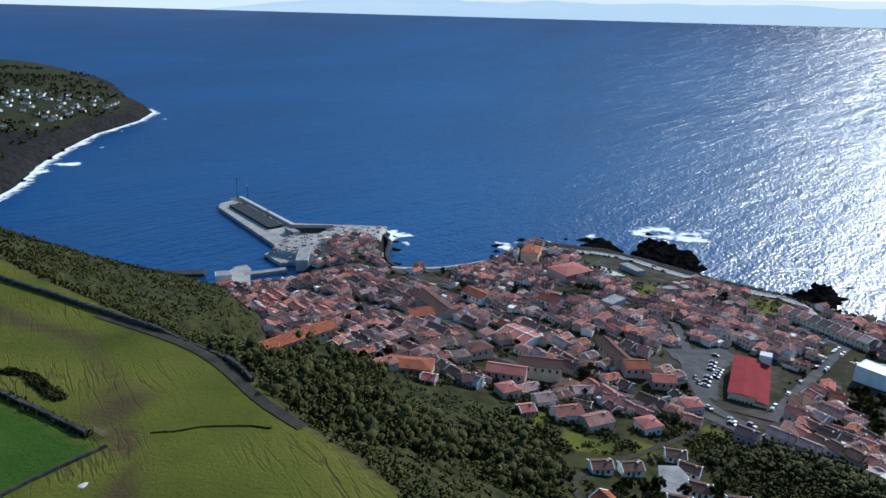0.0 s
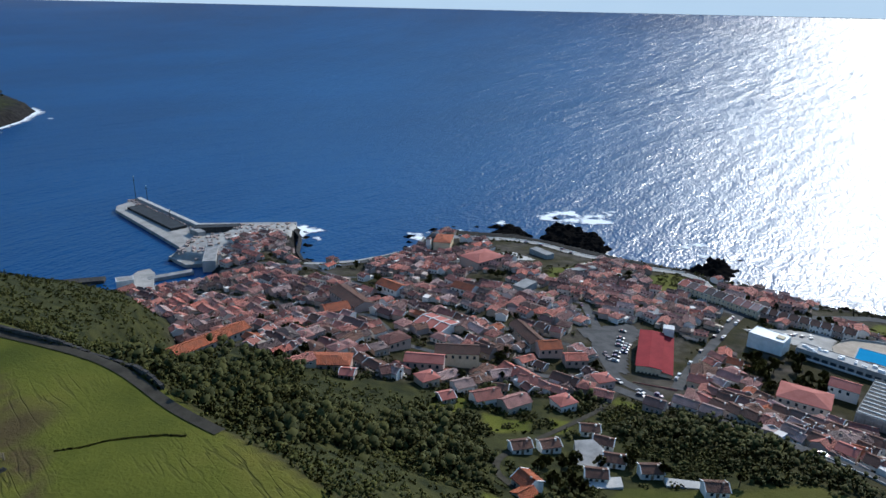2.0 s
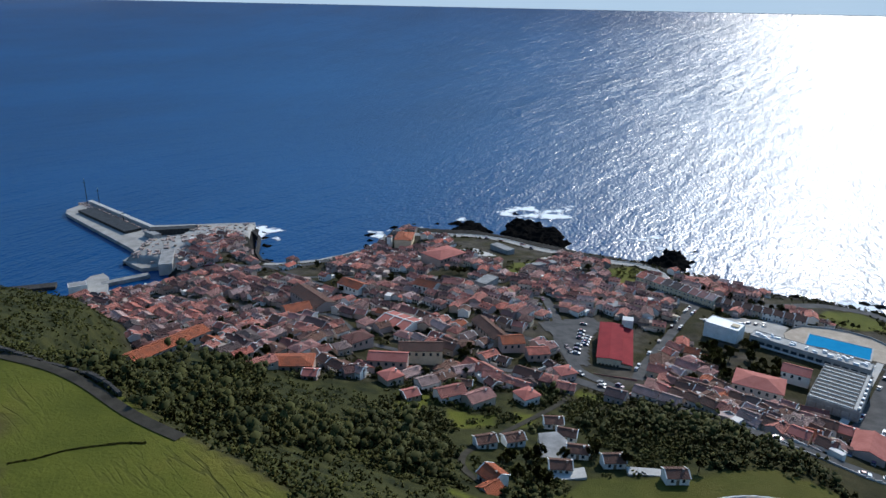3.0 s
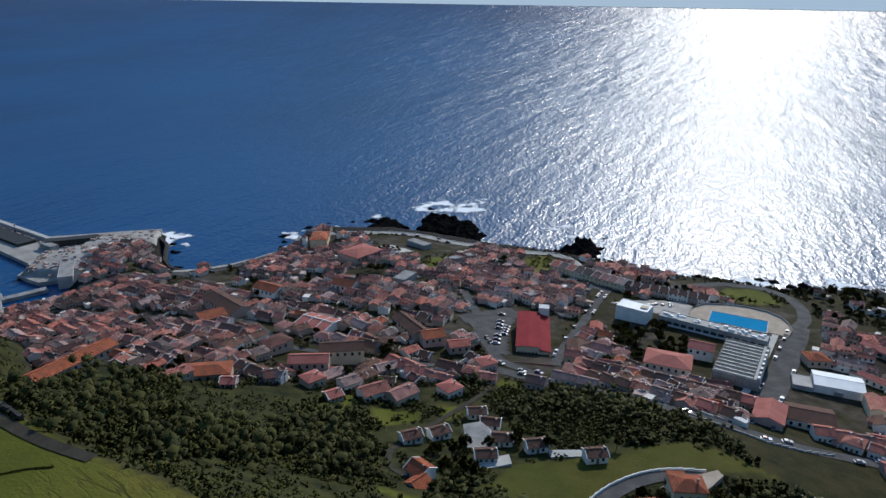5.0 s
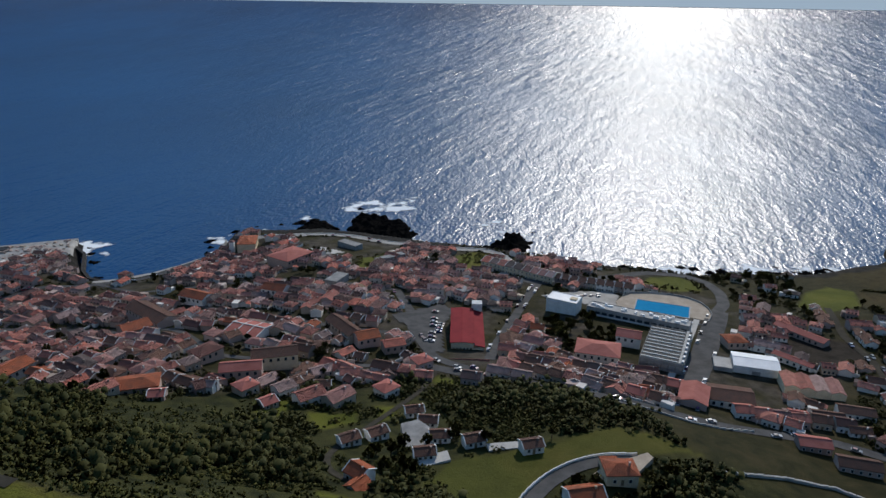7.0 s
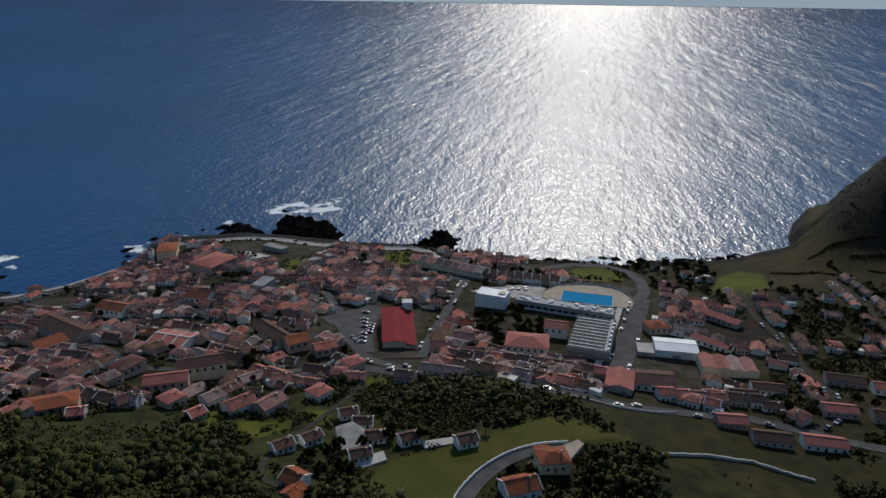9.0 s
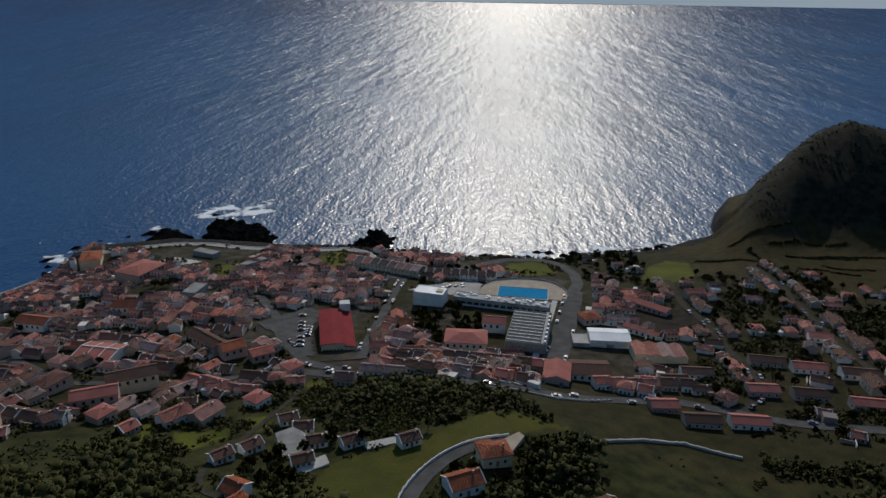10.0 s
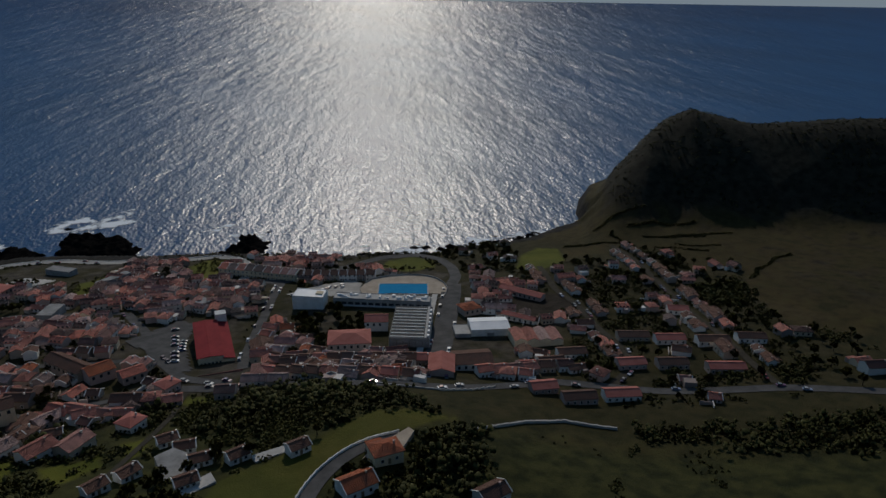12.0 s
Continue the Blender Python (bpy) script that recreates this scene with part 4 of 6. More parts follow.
# villas on the hillside, with white raised verges
for x, y, turn in ((88, 216, -12), (89, 204, -28), (87, 189, -20), (96, 180, -8), (76, 177, -14), (67, 200, 8), (56, 198, 6), (111, 166, -10), (50, 263, 20), (62, 258, -20)):
    place(("villa", x > 60), lambda: build_house(7.4, 5.4, 2.8, 1.2, "gable", "roof_brown", "white", 2, True, 0, "white one-storey villa with brown tile roof and white verges", "villa", "house", "hillside villas"), stand(x, y, turn, 0.4))
red = build_house(7.0, 6.6, 3.2, 1.7, "gable", "roof_orange", "white", 2, True, 0, "bright orange-roofed white villa beside a lane", "villa", "house", "hillside villas")
red.matrix_world = stand(50, 166, -62, 0.3)
wing = part("annexe", gable_walls(6.0, 6.0, 3.2, 1.6), M["white"], red)
wing.matrix_local = pose(4.5, -5.0, -0.2, 0, 0, 90)
wing_roof = part("annexe_roof", gable_roof(6.0, 6.0, 3.2, 1.6), M["roof_orange"], red)
wing_roof.matrix_local = pose(4.5, -5.0, -0.2, 0, 0, 90)
big = build_house(10.0, 8.0, 3.8, 1.8, "hip", "roof_orange", "cream", 2, False, 4.0, "large orange-roofed house with a paved terrace on a knoll", "villa", "house", "hillside villas")
big.matrix_world = stand(128.5, 141, -22, 0.6)
low = build_house(11.0, 8.0, 3.6, 2.0, "gable", "roof_orange", "white", 2, True, 0, "red-roofed white house below the curving lane", "villa", "house", "hillside villas")
low.matrix_world = stand(110, 134, -12, 0.2)
low2 = build_house(10.0, 7.0, 3.4, 1.8, "gable", "roof_brown", "white", 2, True, 0, "brown-roofed white farmhouse among shrubs", "farmhouse", "house", "hillside villas")
low2.matrix_world = stand(140, 104.5, -12, 0.2)


def patio(outline, name, material, label, lift=0.35, category="terrace"):
    zs = [ground_z(x, y) for x, y in outline]
    top = max(zs) * 0.5 + sum(zs) / len(zs) * 0.5 + lift
    ob = new(name, Shape().prism(outline, min(zs) - 1.5, top).mesh(name, material))
    return tagged(ob, label, category, kind="structure")


patio([(118, 144.5), (126, 139), (137, 141), (146, 145), (146, 148), (138, 148), (127, 147.5)], "terrace", M["sand"], "sand-coloured paved terrace round a hillside house")
patio([(72, 182), (78, 181), (86, 196), (84, 202), (77, 202)], "terrace", M["grey"], "pale concrete yard between the villas")
patio([(72, 171), (83, 171), (84, 176), (72, 176)], "terrace", M["pale"], "pale concrete yard before a villa")
patio([(98, 172), (114, 168), (116, 171), (99, 176)], "terrace", M["pale"], "pale concrete yard beside the green field")

# ---- large buildings ----
def big_box(name, x, y, turn, L, W, H, label, category="building", wall="grey", roof="dark", parapet=0.6, base=None):
    """A flat-roofed block, long along its x: walls, roof slab and parapets."""
    ob = thing(name, pose(x, y, ground_z(x, y) if base is None else base, 0, 0, turn), label, category)
    part("wall", Shape().box(-L / 2, -W / 2, -5, L / 2, W / 2, H), M[wall], ob)
    part("roof", Shape().box(-L / 2 + 0.3, -W / 2 + 0.3, H + 0.004, L / 2 - 0.3, W / 2 - 0.3, H + 0.25), M[roof], ob)
    for x0, y0, x1, y1 in ((-L / 2, -W / 2, L / 2, -W / 2 + 0.3), (-L / 2, W / 2 - 0.3, L / 2, W / 2), (-L / 2, -W / 2 + 0.3, -L / 2 + 0.3, W / 2 - 0.3), (L / 2 - 0.3, -W / 2 + 0.3, L / 2, W / 2 - 0.3)):
        part("parapet", Shape().box(x0, y0, H + 0.002, x1, y1, H + parapet), M[wall], ob)
    return ob


# sports hall under a red roof: a broad low gable, an aisle and a white block
hall = thing("sports_hall", pose(152.5, 305.2, 25.5, 0, 0, 64.5), "cream sports hall under a broad red sheet roof", "sports hall")
part("wall", gable_walls(43, 12, 9.0, 0.5), M["cream"], hall)
part("roof", gable_roof(43, 12, 9.0, 0.5, 0.5, 0.25), M["roof_red"], hall)
part("aisle", Shape().box(-21.5, -11.5, -3, 21.5, -6.05, 6.6), M["cream"], hall)
part("aisle_roof", Shape().add([(-21.9, -11.9, 6.7), (21.9, -11.9, 6.7), (21.9, -6.05, 8.0), (-21.9, -6.05, 8.0), (-21.9, -11.9, 6.95), (21.9, -11.9, 6.95), (21.9, -6.05, 8.25), (-21.9, -6.05, 8.25)],
                              [(0, 3, 2, 1), (4, 5, 6, 7), (0, 1, 5, 4), (1, 2, 6, 5), (2, 3, 7, 6), (3, 0, 4, 7)]), M["roof_red"], hall)
part("gutter", Shape().box(-21.9, -6.4, 8.3, 21.9, -5.7, 8.75), M["pale"], hall, "pale gutter between the two roofs")
part("stair_block", Shape().box(21.7, -11.5, -3, 27.2, -5.6, 12.0), M["white"], hall, "white rendered block")
for i in range(9):
    part("seam", Shape().box(-21.4 + i * 5.3 - 0.1, -5.6, 9.2, -21.4 + i * 5.3 + 0.1, 6.3, 9.27), M["roof_red"], hall)
for i in range(6):
    part("window", Shape().box(-21.56, -5 + i * 1.8, 4.5, -21.48, -4 + i * 1.8, 6.2), M["glass"], hall)
porch = thing("changing_rooms", pose(140, 271, 28.0, 0, 0, -26), "low cream changing rooms with a brown tile roof", "building")
part("wall", gable_walls(20, 7, 3.6, 1.4), M["cream"], porch)
part("roof", gable_roof(20, 7, 3.6, 1.4), M["roof"], porch)
court_house = thing("clubhouse", pose(171, 283, 25.5, 0, 0, 63.6), "brown-roofed clubhouse with white verges beside the hall", "building")
part("wall", gable_walls(22, 11, 4.2, 2.2), M["cream"], court_house)
part("roof", gable_roof(22, 11, 4.2, 2.2), M["roof_brown"], court_house)

# pool complex
def parasol():
    p = thing("parasol", Matrix.Identity(4), "white square parasol on the pool terrace", "parasol", "pool parasols")
    part("pole", Shape().tube((0, 0, 0), (0, 0, 2.3), 0.05, 0.05), M["metal"], p)
    part("canopy", Shape().add([(-1.3, -1.3, 2.2), (1.3, -1.3, 2.2), (1.3, 1.3, 2.2), (-1.3, 1.3, 2.2), (0, 0, 2.75)], [(0, 1, 4), (1, 2, 4), (2, 3, 4), (3, 0, 4), (3, 2, 1, 0)]), M["white"], p)
    return p


PZ = 22.4
deck = new("terrace_pool", Shape().prism([(270, 321), (279, 326), (287, 328), (300, 323), (310, 316), (317, 307), (319, 298), (317, 289), (312, 281), (304, 275), (295, 272), (287, 279), (262, 308)][::-1], PZ - 6, PZ).mesh("deck", M["sand"]))
tagged(deck, "sand-coloured paved pool terrace with a rounded end", "terrace", kind="structure")
pool = thing("swimming_pool", pose(290, 300.5, PZ, 0, 0, -45), "large blue outdoor swimming pool with pale kerbs", "swimming pool")
part("water", Shape().box(-16, -8.5, -0.5, 16, 8.5, 0.12), M["pool"], pool, "bright blue pool water")
for x0, y0, x1, y1 in ((-16.8, -9.3, 16.8, -8.5), (-16.8, 8.5, 16.8, 9.3), (-16.8, -8.5, -16, 8.5), (16, -8.5, 16.8, 8.5)):
    part("kerb", Shape().box(x0, y0, -0.4, x1, y1, 0.3), M["pale"], pool)
prng = random.Random(2)
for i in range(26):
    place("parasol", parasol, pose(264 + i * 1.0 + prng.uniform(-1.5, 1.5), 299.5 - i * 0.96 + prng.uniform(-1.5, 1.5), PZ, 0, 0, prng.uniform(0, 90)))
wall = thing("garden_wall", pose(0, 0, 0), "low grey curved wall round the pool terrace", "wall")
curve = [(287, 279), (295, 272), (304, 275), (312, 281), (317, 289), (319, 298), (317, 307), (310, 316), (300, 323), (287, 328), (279, 326)]
for (ax, ay), (bx, by) in zip(curve, curve[1:]):
    p = part("wall_panel", Shape().box(0, -0.2, 0, math.hypot(bx - ax, by - ay), 0.2, 0.9), M["grey"], wall)
    p.matrix_local = pose(ax, ay, PZ - 0.05, 0, 0, math.degrees(math.atan2(by - ay, bx - ax)))
white_hall = big_box("auditorium", 230, 321, -52, 19, 12, 11.0, "white flat-roofed auditorium block", "auditorium", "white", "metal_white", 0.5, 20.5)
part("roof_vent", Shape().box(4, -2, 11.25, 8, 2, 12.0), M["cream"], white_hall)
long_hall = big_box("pool_building", 261.5, 289.5, -51, 60, 9, 8.2, "long grey pool building with strip windows and cluttered roof", "building", "grey", "pale", 0.5, 20.5)
for k in range(2):
    for i in range(14):
        part("window", Shape().box(-29 + i * 4.2, -4.62, 1.2 + 3.4 * k, -26 + i * 4.2, -4.5, 2.9 + 3.4 * k), M["glass"], long_hall)
part("canopy", Shape().box(-30, -6.6, 4.2, 30, -4.5, 4.5), M["pale"], long_hall)
roof_rng = random.Random(5)
for i in range(34):
    x0, y0 = roof_rng.uniform(-29, 27), roof_rng.uniform(-3.6, 2.6)
    part("roof_unit", Shape().box(x0, y0, 8.45, x0 + roof_rng.uniform(0.8, 2.6), y0 + roof_rng.uniform(0.6, 1.4), 8.45 + roof_rng.uniform(0.5, 1.3)), M["metal_white"], long_hall)
gym = big_box("gymnasium", 241, 242.5, 41, 40, 21.5, 9.0, "grey gymnasium whose flat dark roof carries pale beams", "gymnasium", "grey", "dark", 0.5, 26.0)
for i in range(10):
    part("roof_beam", Shape().box(-18.6 + i * 3.9, -7.5, 9.25, -17.95 + i * 3.9, 10.2, 9.6), M["white"], gym, "pale concrete roof beam")
part("roof_walk", Shape().box(-19.6, -9.2, 9.26, 19.6, -7.9, 9.8), M["pale"], gym)
for i in range(7):
    part("roof_unit", Shape().box(-18 + i * 5.2, -10.4, 9.26, -16 + i * 5.2, -9.4, 10.2), M["metal_white"], gym)
for i in range(6):
    part("panel", Shape().box(-20.05, -10 + i * 3.4, 1.0, -19.98, -7.2 + i * 3.4, 7.6), M["metal"], gym)
store = thing("warehouse", pose(277, 217, 24.5, 0, 0, -40), "white warehouse with a low-pitched white sheet roof", "warehouse")
part("wall", gable_walls(22, 15, 6.0, 1.2), M["white"], store)
part("roof", gable_roof(22, 15, 6.0, 1.2, 0.3, 0.2), M["metal_white"], store)
part("door", Shape().box(-2, -7.6, 0, 2, -7.45, 3.8), M["metal"], store)
shop = big_box("workshop", 263, 225, -40, 9, 12, 4.2, "grey flat-roofed workshop beside the warehouse", "building", "grey", "pale", 0.4, 24.5)
works = thing("factory", pose(284, 189, 26.0, 0, 0, -38), "brick-red sawtooth factory sheds in a row", "factory")
for i in range(4):
    q = part("shed", gable_walls(15, 6.6, 5.6, 1.3), M["cream"], works)
    q.matrix_local = pose(-10.4 + i * 6.8, 0, -0.3 * i, 0, 0, 90)
    q = part("shed_roof", gable_roof(15, 6.6, 5.6, 1.3, 0.15, 0.2), M["roof"], works)
    q.matrix_local = pose(-10.4 + i * 6.8, 0, -0.3 * i, 0, 0, 90)
for nm, x, y, turn, L, W, H, rise, rm, lb in (
        ("store", 212, 193, 42, 17, 12, 4.4, 1.8, "roof_salmon", "long red-roofed store beside the avenue"),
        ("depot", 231, 190, -38, 19, 14, 5.0, 1.8, "roof_brown", "dark-roofed depot behind the terrace houses"),
        ("school", -74, 326, 44, 42, 11, 5.0, 2.0, "roof_orange", "long school building under a bright orange tile roof"),
        ("school_wing", -13, 275, -8, 21, 11, 3.4, 1.9, "roof_orange", "broad building with bright orange hipped roof above gardens"),
        ("convent", 95, 478, 32, 26, 21, 6.5, 2.6, "roof_salmon", "large old building with a wide clay tile roof"),
        ("church", 75, 548, 74, 22, 14, 7.0, 2.2, "roof_orange", "large cream building with an orange hipped roof on the cape"),
        ("town_hall", 24, 425, -48, 19, 11, 5.6, 2.2, "roof_orange", "large public building under an orange tile roof"),
        ("hotel", -3, 398, -62, 34, 13, 6.4, 2.4, "roof_brown", "long dark-roofed hotel above the harbour street"),
        ("hotel_wing", -12, 372, 20, 15, 12, 5.6, 2.4, "roof_orange", "square orange-roofed wing beside the hotel"),
        ("apartment_house", 48, 292, -10, 21, 10, 7.6, 2.0, "roof_brown", "three-storey cream house with rows of windows and a brown roof"),
        ("lodging_house", 31, 280, -14, 18, 9, 6.4, 1.8, "roof_salmon", "two-storey terrace with a long salmon roof below the wood"),
        ("parish_house", 19, 312, 30, 13, 10, 5.2, 2.2, "roof", "gabled pale house with a weathered roof"),
        ("barn", 91, 324, -76, 26, 9, 5.6, 2.2, "roof_brown", "long brown-roofed building beside a lane"),
        ("inn", 98, 307, 0, 12, 10, 5.4, 2.0, "roof_orange", "broad house with a bright orange roof"),
        ("grocery", 108, 294, -4, 11, 8, 4.6, 1.6, "roof", "pale yellow house with a row of windows"),
        ("tenement", 205, 253, -40, 22, 16, 5.2, 2.4, "roof_salmon", "broad red-roofed building behind the terrace houses"),
        ("clinic", 233, 263, -44, 13, 10, 6.2, 2.0, "roof_salmon", "tall white house beside the gymnasium"),
        ("post_office", 70, 405, -40, 15, 10, 5.4, 2.2, "roof_orange", "broad orange-roofed building in the town centre"),
        ("long_shed", 337, 238, -80, 30, 7, 3.2, 1.2, "roof_salmon", "long low salmon-roofed shed beside a dark plot"),
        ("low_shed", 302, 214, -74, 21, 5, 3.0, 0.9, "roof_salmon", "low narrow salmon-roofed shed by the yard"),
        ("orange_house", 290, 243, -20, 11, 10, 4.2, 2.0, "roof_orange", "pale house with an orange roof near the avenue")):
    b = build_house(L, W, H, rise, "hip" if nm in ("school_wing", "convent", "orange_house", "church", "parish_house", "tenement") else "gable", rm, "wall" if nm not in ("church", "apartment_house") else "cream", 0, False, 0, lb, nm, "building", " ")
    b.matrix_world = stand(x, y, turn, 0.3)
    b["group"] = "large tiled buildings"
    for sign in (-1, 1):
        for i in range(int(L / 3.4)):
            part("window", Shape().box(-L / 2 + 1.2 + i * 3.4, sign * (W / 2 + 0.03) - 0.05, H - 2.6, -L / 2 + 2.4 + i * 3.4, sign * (W / 2 + 0.03) + 0.05, H - 1.0), M["glass"], b)
for x, y, turn, L, W in ((149, 506, -62, 20, 8), (112, 413, 44, 16, 9), (166, 458, 14, 24, 6), (180, 366, 4, 13, 8)):
    big_box("grey_hall", x, y, turn, L, W, 4.2, "long low grey flat-roofed building near the shore road", "building", "grey", "grey", 0.3)
tower = thing("bell_tower", stand(62, 545, -24), "white square bell tower with a low pointed roof", "tower")
part("wall", Shape().box(-1.8, -1.8, -3, 1.8, 1.8, 9), M["white"], tower)
part("roof", hip_roof(3.6, 3.6, 9, 1.6, 0.3), M["roof"], tower)
market = thing("market_hall", stand(44, 342, -46, 0.3) @ Matrix.Scale(0.78, 4), "red-roofed market hall with white ridge and verge lines", "market hall")
part("wall", gable_walls(26, 20, 4.6, 2.0), M["wall"], market)
part("roof", gable_roof(26, 20, 4.6, 2.0, 0.4, 0.25), M["roof_salmon"], market)
for i in range(4):
    for sign in (-1, 1):
        x = -13 + i * 26 / 3
        part("white_rib", Shape().add([(x - 0.3, sign * 10.4, 4.82), (x + 0.3, sign * 10.4, 4.82), (x + 0.3, 0, 6.9), (x - 0.3, 0, 6.9), (x - 0.3, sign * 10.4, 5.1), (x + 0.3, sign * 10.4, 5.1), (x + 0.3, 0, 7.15), (x - 0.3, 0, 7.15)],
                                      [(0, 1, 2, 3), (7, 6, 5, 4), (0, 4, 5, 1), (1, 5, 6, 2), (2, 6, 7, 3), (3, 7, 4, 0)]), M["white"], market)
part("ridge", Shape().box(-13.2, -0.35, 6.8, 13.2, 0.35, 7.2), M["white"], market)

# terraced flats along the shore road
for i in range(9):
    x, y = 233 + i * 3.2, 424 - i * 6.6 + 0.4 * i * i * 0.3
    place("flats", lambda: build_house(7.4, 12.0, 6.0, 2.0, "gable", "roof", "cream", 2, True, 0, "tan terraced holiday flat with a tiled gable", "terrace_house", "house", "shore terrace"), stand(x, y, -62))
for i in range(10):
    place("row", lambda: build_house(6.6, 9.0, 5.2, 1.8, "gable", "roof_brown", "wall", 2, True, 0, "narrow brown-roofed terrace house above the shore", "terrace_house", "house", "shore terrace"), stand(258 + i * 4.2, 381 - i * 4.6, -48))


# ---- open places ----
def draped(name, outline, material, lift, label, category, step=2.0):
    xs, ys = [p[0] for p in outline], [p[1] for p in outline]
    X, Y = np.meshgrid(np.arange(min(xs), max(xs) + step, step), np.arange(min(ys), max(ys) + step, step))
    keep = inside_of(outline, X[:-1, :-1] + step / 2, Y[:-1, :-1] + step / 2)
    ob = new(name, grid_mesh(name, X, Y, height(X, Y) + lift, material, keep=keep))
    return tagged(ob, label, category, kind="structure")


draped("pavement_car_park", [(126, 346), (162, 356), (166, 345), (146, 318), (132, 284), (124, 288), (128, 318)], M["asphalt"], 0.32, "grey asphalt car park beside the sports hall", "car park")
draped("pavement_forecourt", [(232, 350), (262, 352), (286, 346), (284, 336), (262, 310), (240, 334)], M["quay"], 0.35, "pale paved forecourt before the pool terrace", "forecourt")
strip("pavement_avenue", 3.4, [(214, 212), (229, 224), (255, 244), (281, 265), (298, 279)], M["pale"], 0.34, "pale pavement beside the avenue", "pavement")
draped("pavement_cemetery", [(98, 500), (128, 512), (140, 490), (108, 478)], M["pale"], 0.3, "pale paved cemetery ground with rows of dark trees", "cemetery")
draped("pavement_harbour", [(-150, 555), (-145, 592), (-118, 606), (-104, 630), (-54, 630), (-56, 592), (-80, 590), (-100, 560), (-106, 522), (-134, 537)], M["quay"], 0.5, "pale concrete harbour quay", "quay")

# ---- harbour ----
pier = new("pavement_pier", Shape().prism([(-142, 570), (-112, 585), (-112, 634), (-143, 634), (-218, 728), (-229, 737), (-240, 712), (-237, 699)], -8, 3.2).mesh("pier", M["quay"]))
tagged(pier, "long pale concrete harbour pier", "pier", kind="structure")
quay = new("pavement_quay", Shape().prism([(-152, 555), (-134, 535), (-112, 538), (-112, 600), (-141, 590)], -8, 3.0).mesh("quay", M["quay"]))
tagged(quay, "concrete ferry quay with a square corner", "quay", kind="structure")


def bar(name, a, b, width, z0, z1, material, label, category, kind="", group=""):
    L = math.hypot(b[0] - a[0], b[1] - a[1])
    ob = new(name, Shape().box(0, -width / 2, z0, L, width / 2, z1).mesh(name, material))
    ob.matrix_world = pose(a[0], a[1], 0, 0, 0, math.degrees(math.atan2(b[1] - a[1], b[0] - a[0])))
    return tagged(ob, label, category, group, kind)


bar("wall_pier", (-224, 734), (-144, 634), 4, -6, 6.4, M["pale"], "tall concrete seawall along the outer side of the pier", "seawall", "structure")
bar("wall_seafront", (-146, 636), (-54, 634), 5, -6, 6.2, M["grey"], "tall concrete seawall of the harbour front", "seawall", "structure")
for a, b in (((-62, 631), (-55, 616)), ((-55, 616), (-48, 596)), ((-48, 596), (-48, 557)), ((-48, 557), (-43, 537)), ((-43, 537), (-30, 524))):
    bar("wall_cove", a, b, 2.4, -6, 5.2, M["stone"], "dark curved seawall at the cove", "seawall", "structure")
bar("breakwater", (-262, 499), (-188, 511), 9, -6, 2.4, M["stone"], "low dark rubble breakwater in the bay", "breakwater", "structure")
bar("wall_marina", (-156, 508), (-126, 523), 6, -6, 2.8, M["grey"], "dark marina mole", "quay", "structure")
marina_quay = new("pavement_marina", Shape().prism([(-172, 500), (-166, 478), (-150, 474), (-104, 486), (-104, 496), (-148, 492), (-154, 520), (-160, 529), (-168, 524)], -8, 2.6).mesh("quay", M["quay"]))
tagged(marina_quay, "pale concrete marina quay", "quay", kind="structure")
for a, b in (((-148, 491), (-124, 502)), ((-136, 482), (-117, 489)), ((-119, 501), (-109, 480))):
    bar("pontoon", a, b, 2.2, -0.3, 0.6, M["pale"], "pale floating marina pontoon", "pontoon", group="marina pontoons")
for x, y, turn, L, W, H, lb, wm in ((-168, 494, 20, 12, 9, 5.0, "white marina office with a flat roof", "white"), (-116, 545, 96, 40, 10, 6.0, "grey flat-roofed ferry terminal on the quay", "pale"),
                                    (-124, 622, 4, 40, 9, 5.0, "dark flat-roofed harbour sheds by the seawall", "stone"), (-84, 615, 4, 26, 7, 4.5, "low grey harbour store", "grey"),
                                    (-190, 667, -51.5, 96, 15, 2.2, "low dark stacked stores along the pier", "stone"), (-140, 612, -50, 16, 7, 4.5, "pale harbour workshop on the pier", "grey")):
    big_box("harbour_shed", x, y, turn, L, W, H, lb, "shed", wm, "dark" if wm == "stone" else "grey", 0.4, 3.0)
for x, y, h, lb in ((-226, 731, 26, "tall thin lattice mast at the pier head"), (-212, 722, 18, "thin dark signal mast on the pier"), (-176, 664, 9, "slim lamp mast on the pier")):
    mast = thing("mast", pose(x, y, 3.2), lb, "mast", "pier masts")
    part("pole", Shape().tube((0, 0, 0), (0, 0, h), 0.42, 0.22), M["stone"], mast)
    part("crossarm", Shape().box(-1.6, -0.12, h * 0.86, 1.6, 0.12, h * 0.86 + 0.3), M["stone"], mast)
    part("lamp", Shape().box(-0.4, -0.4, h, 0.4, 0.4, h + 0.9), M["metal"], mast)


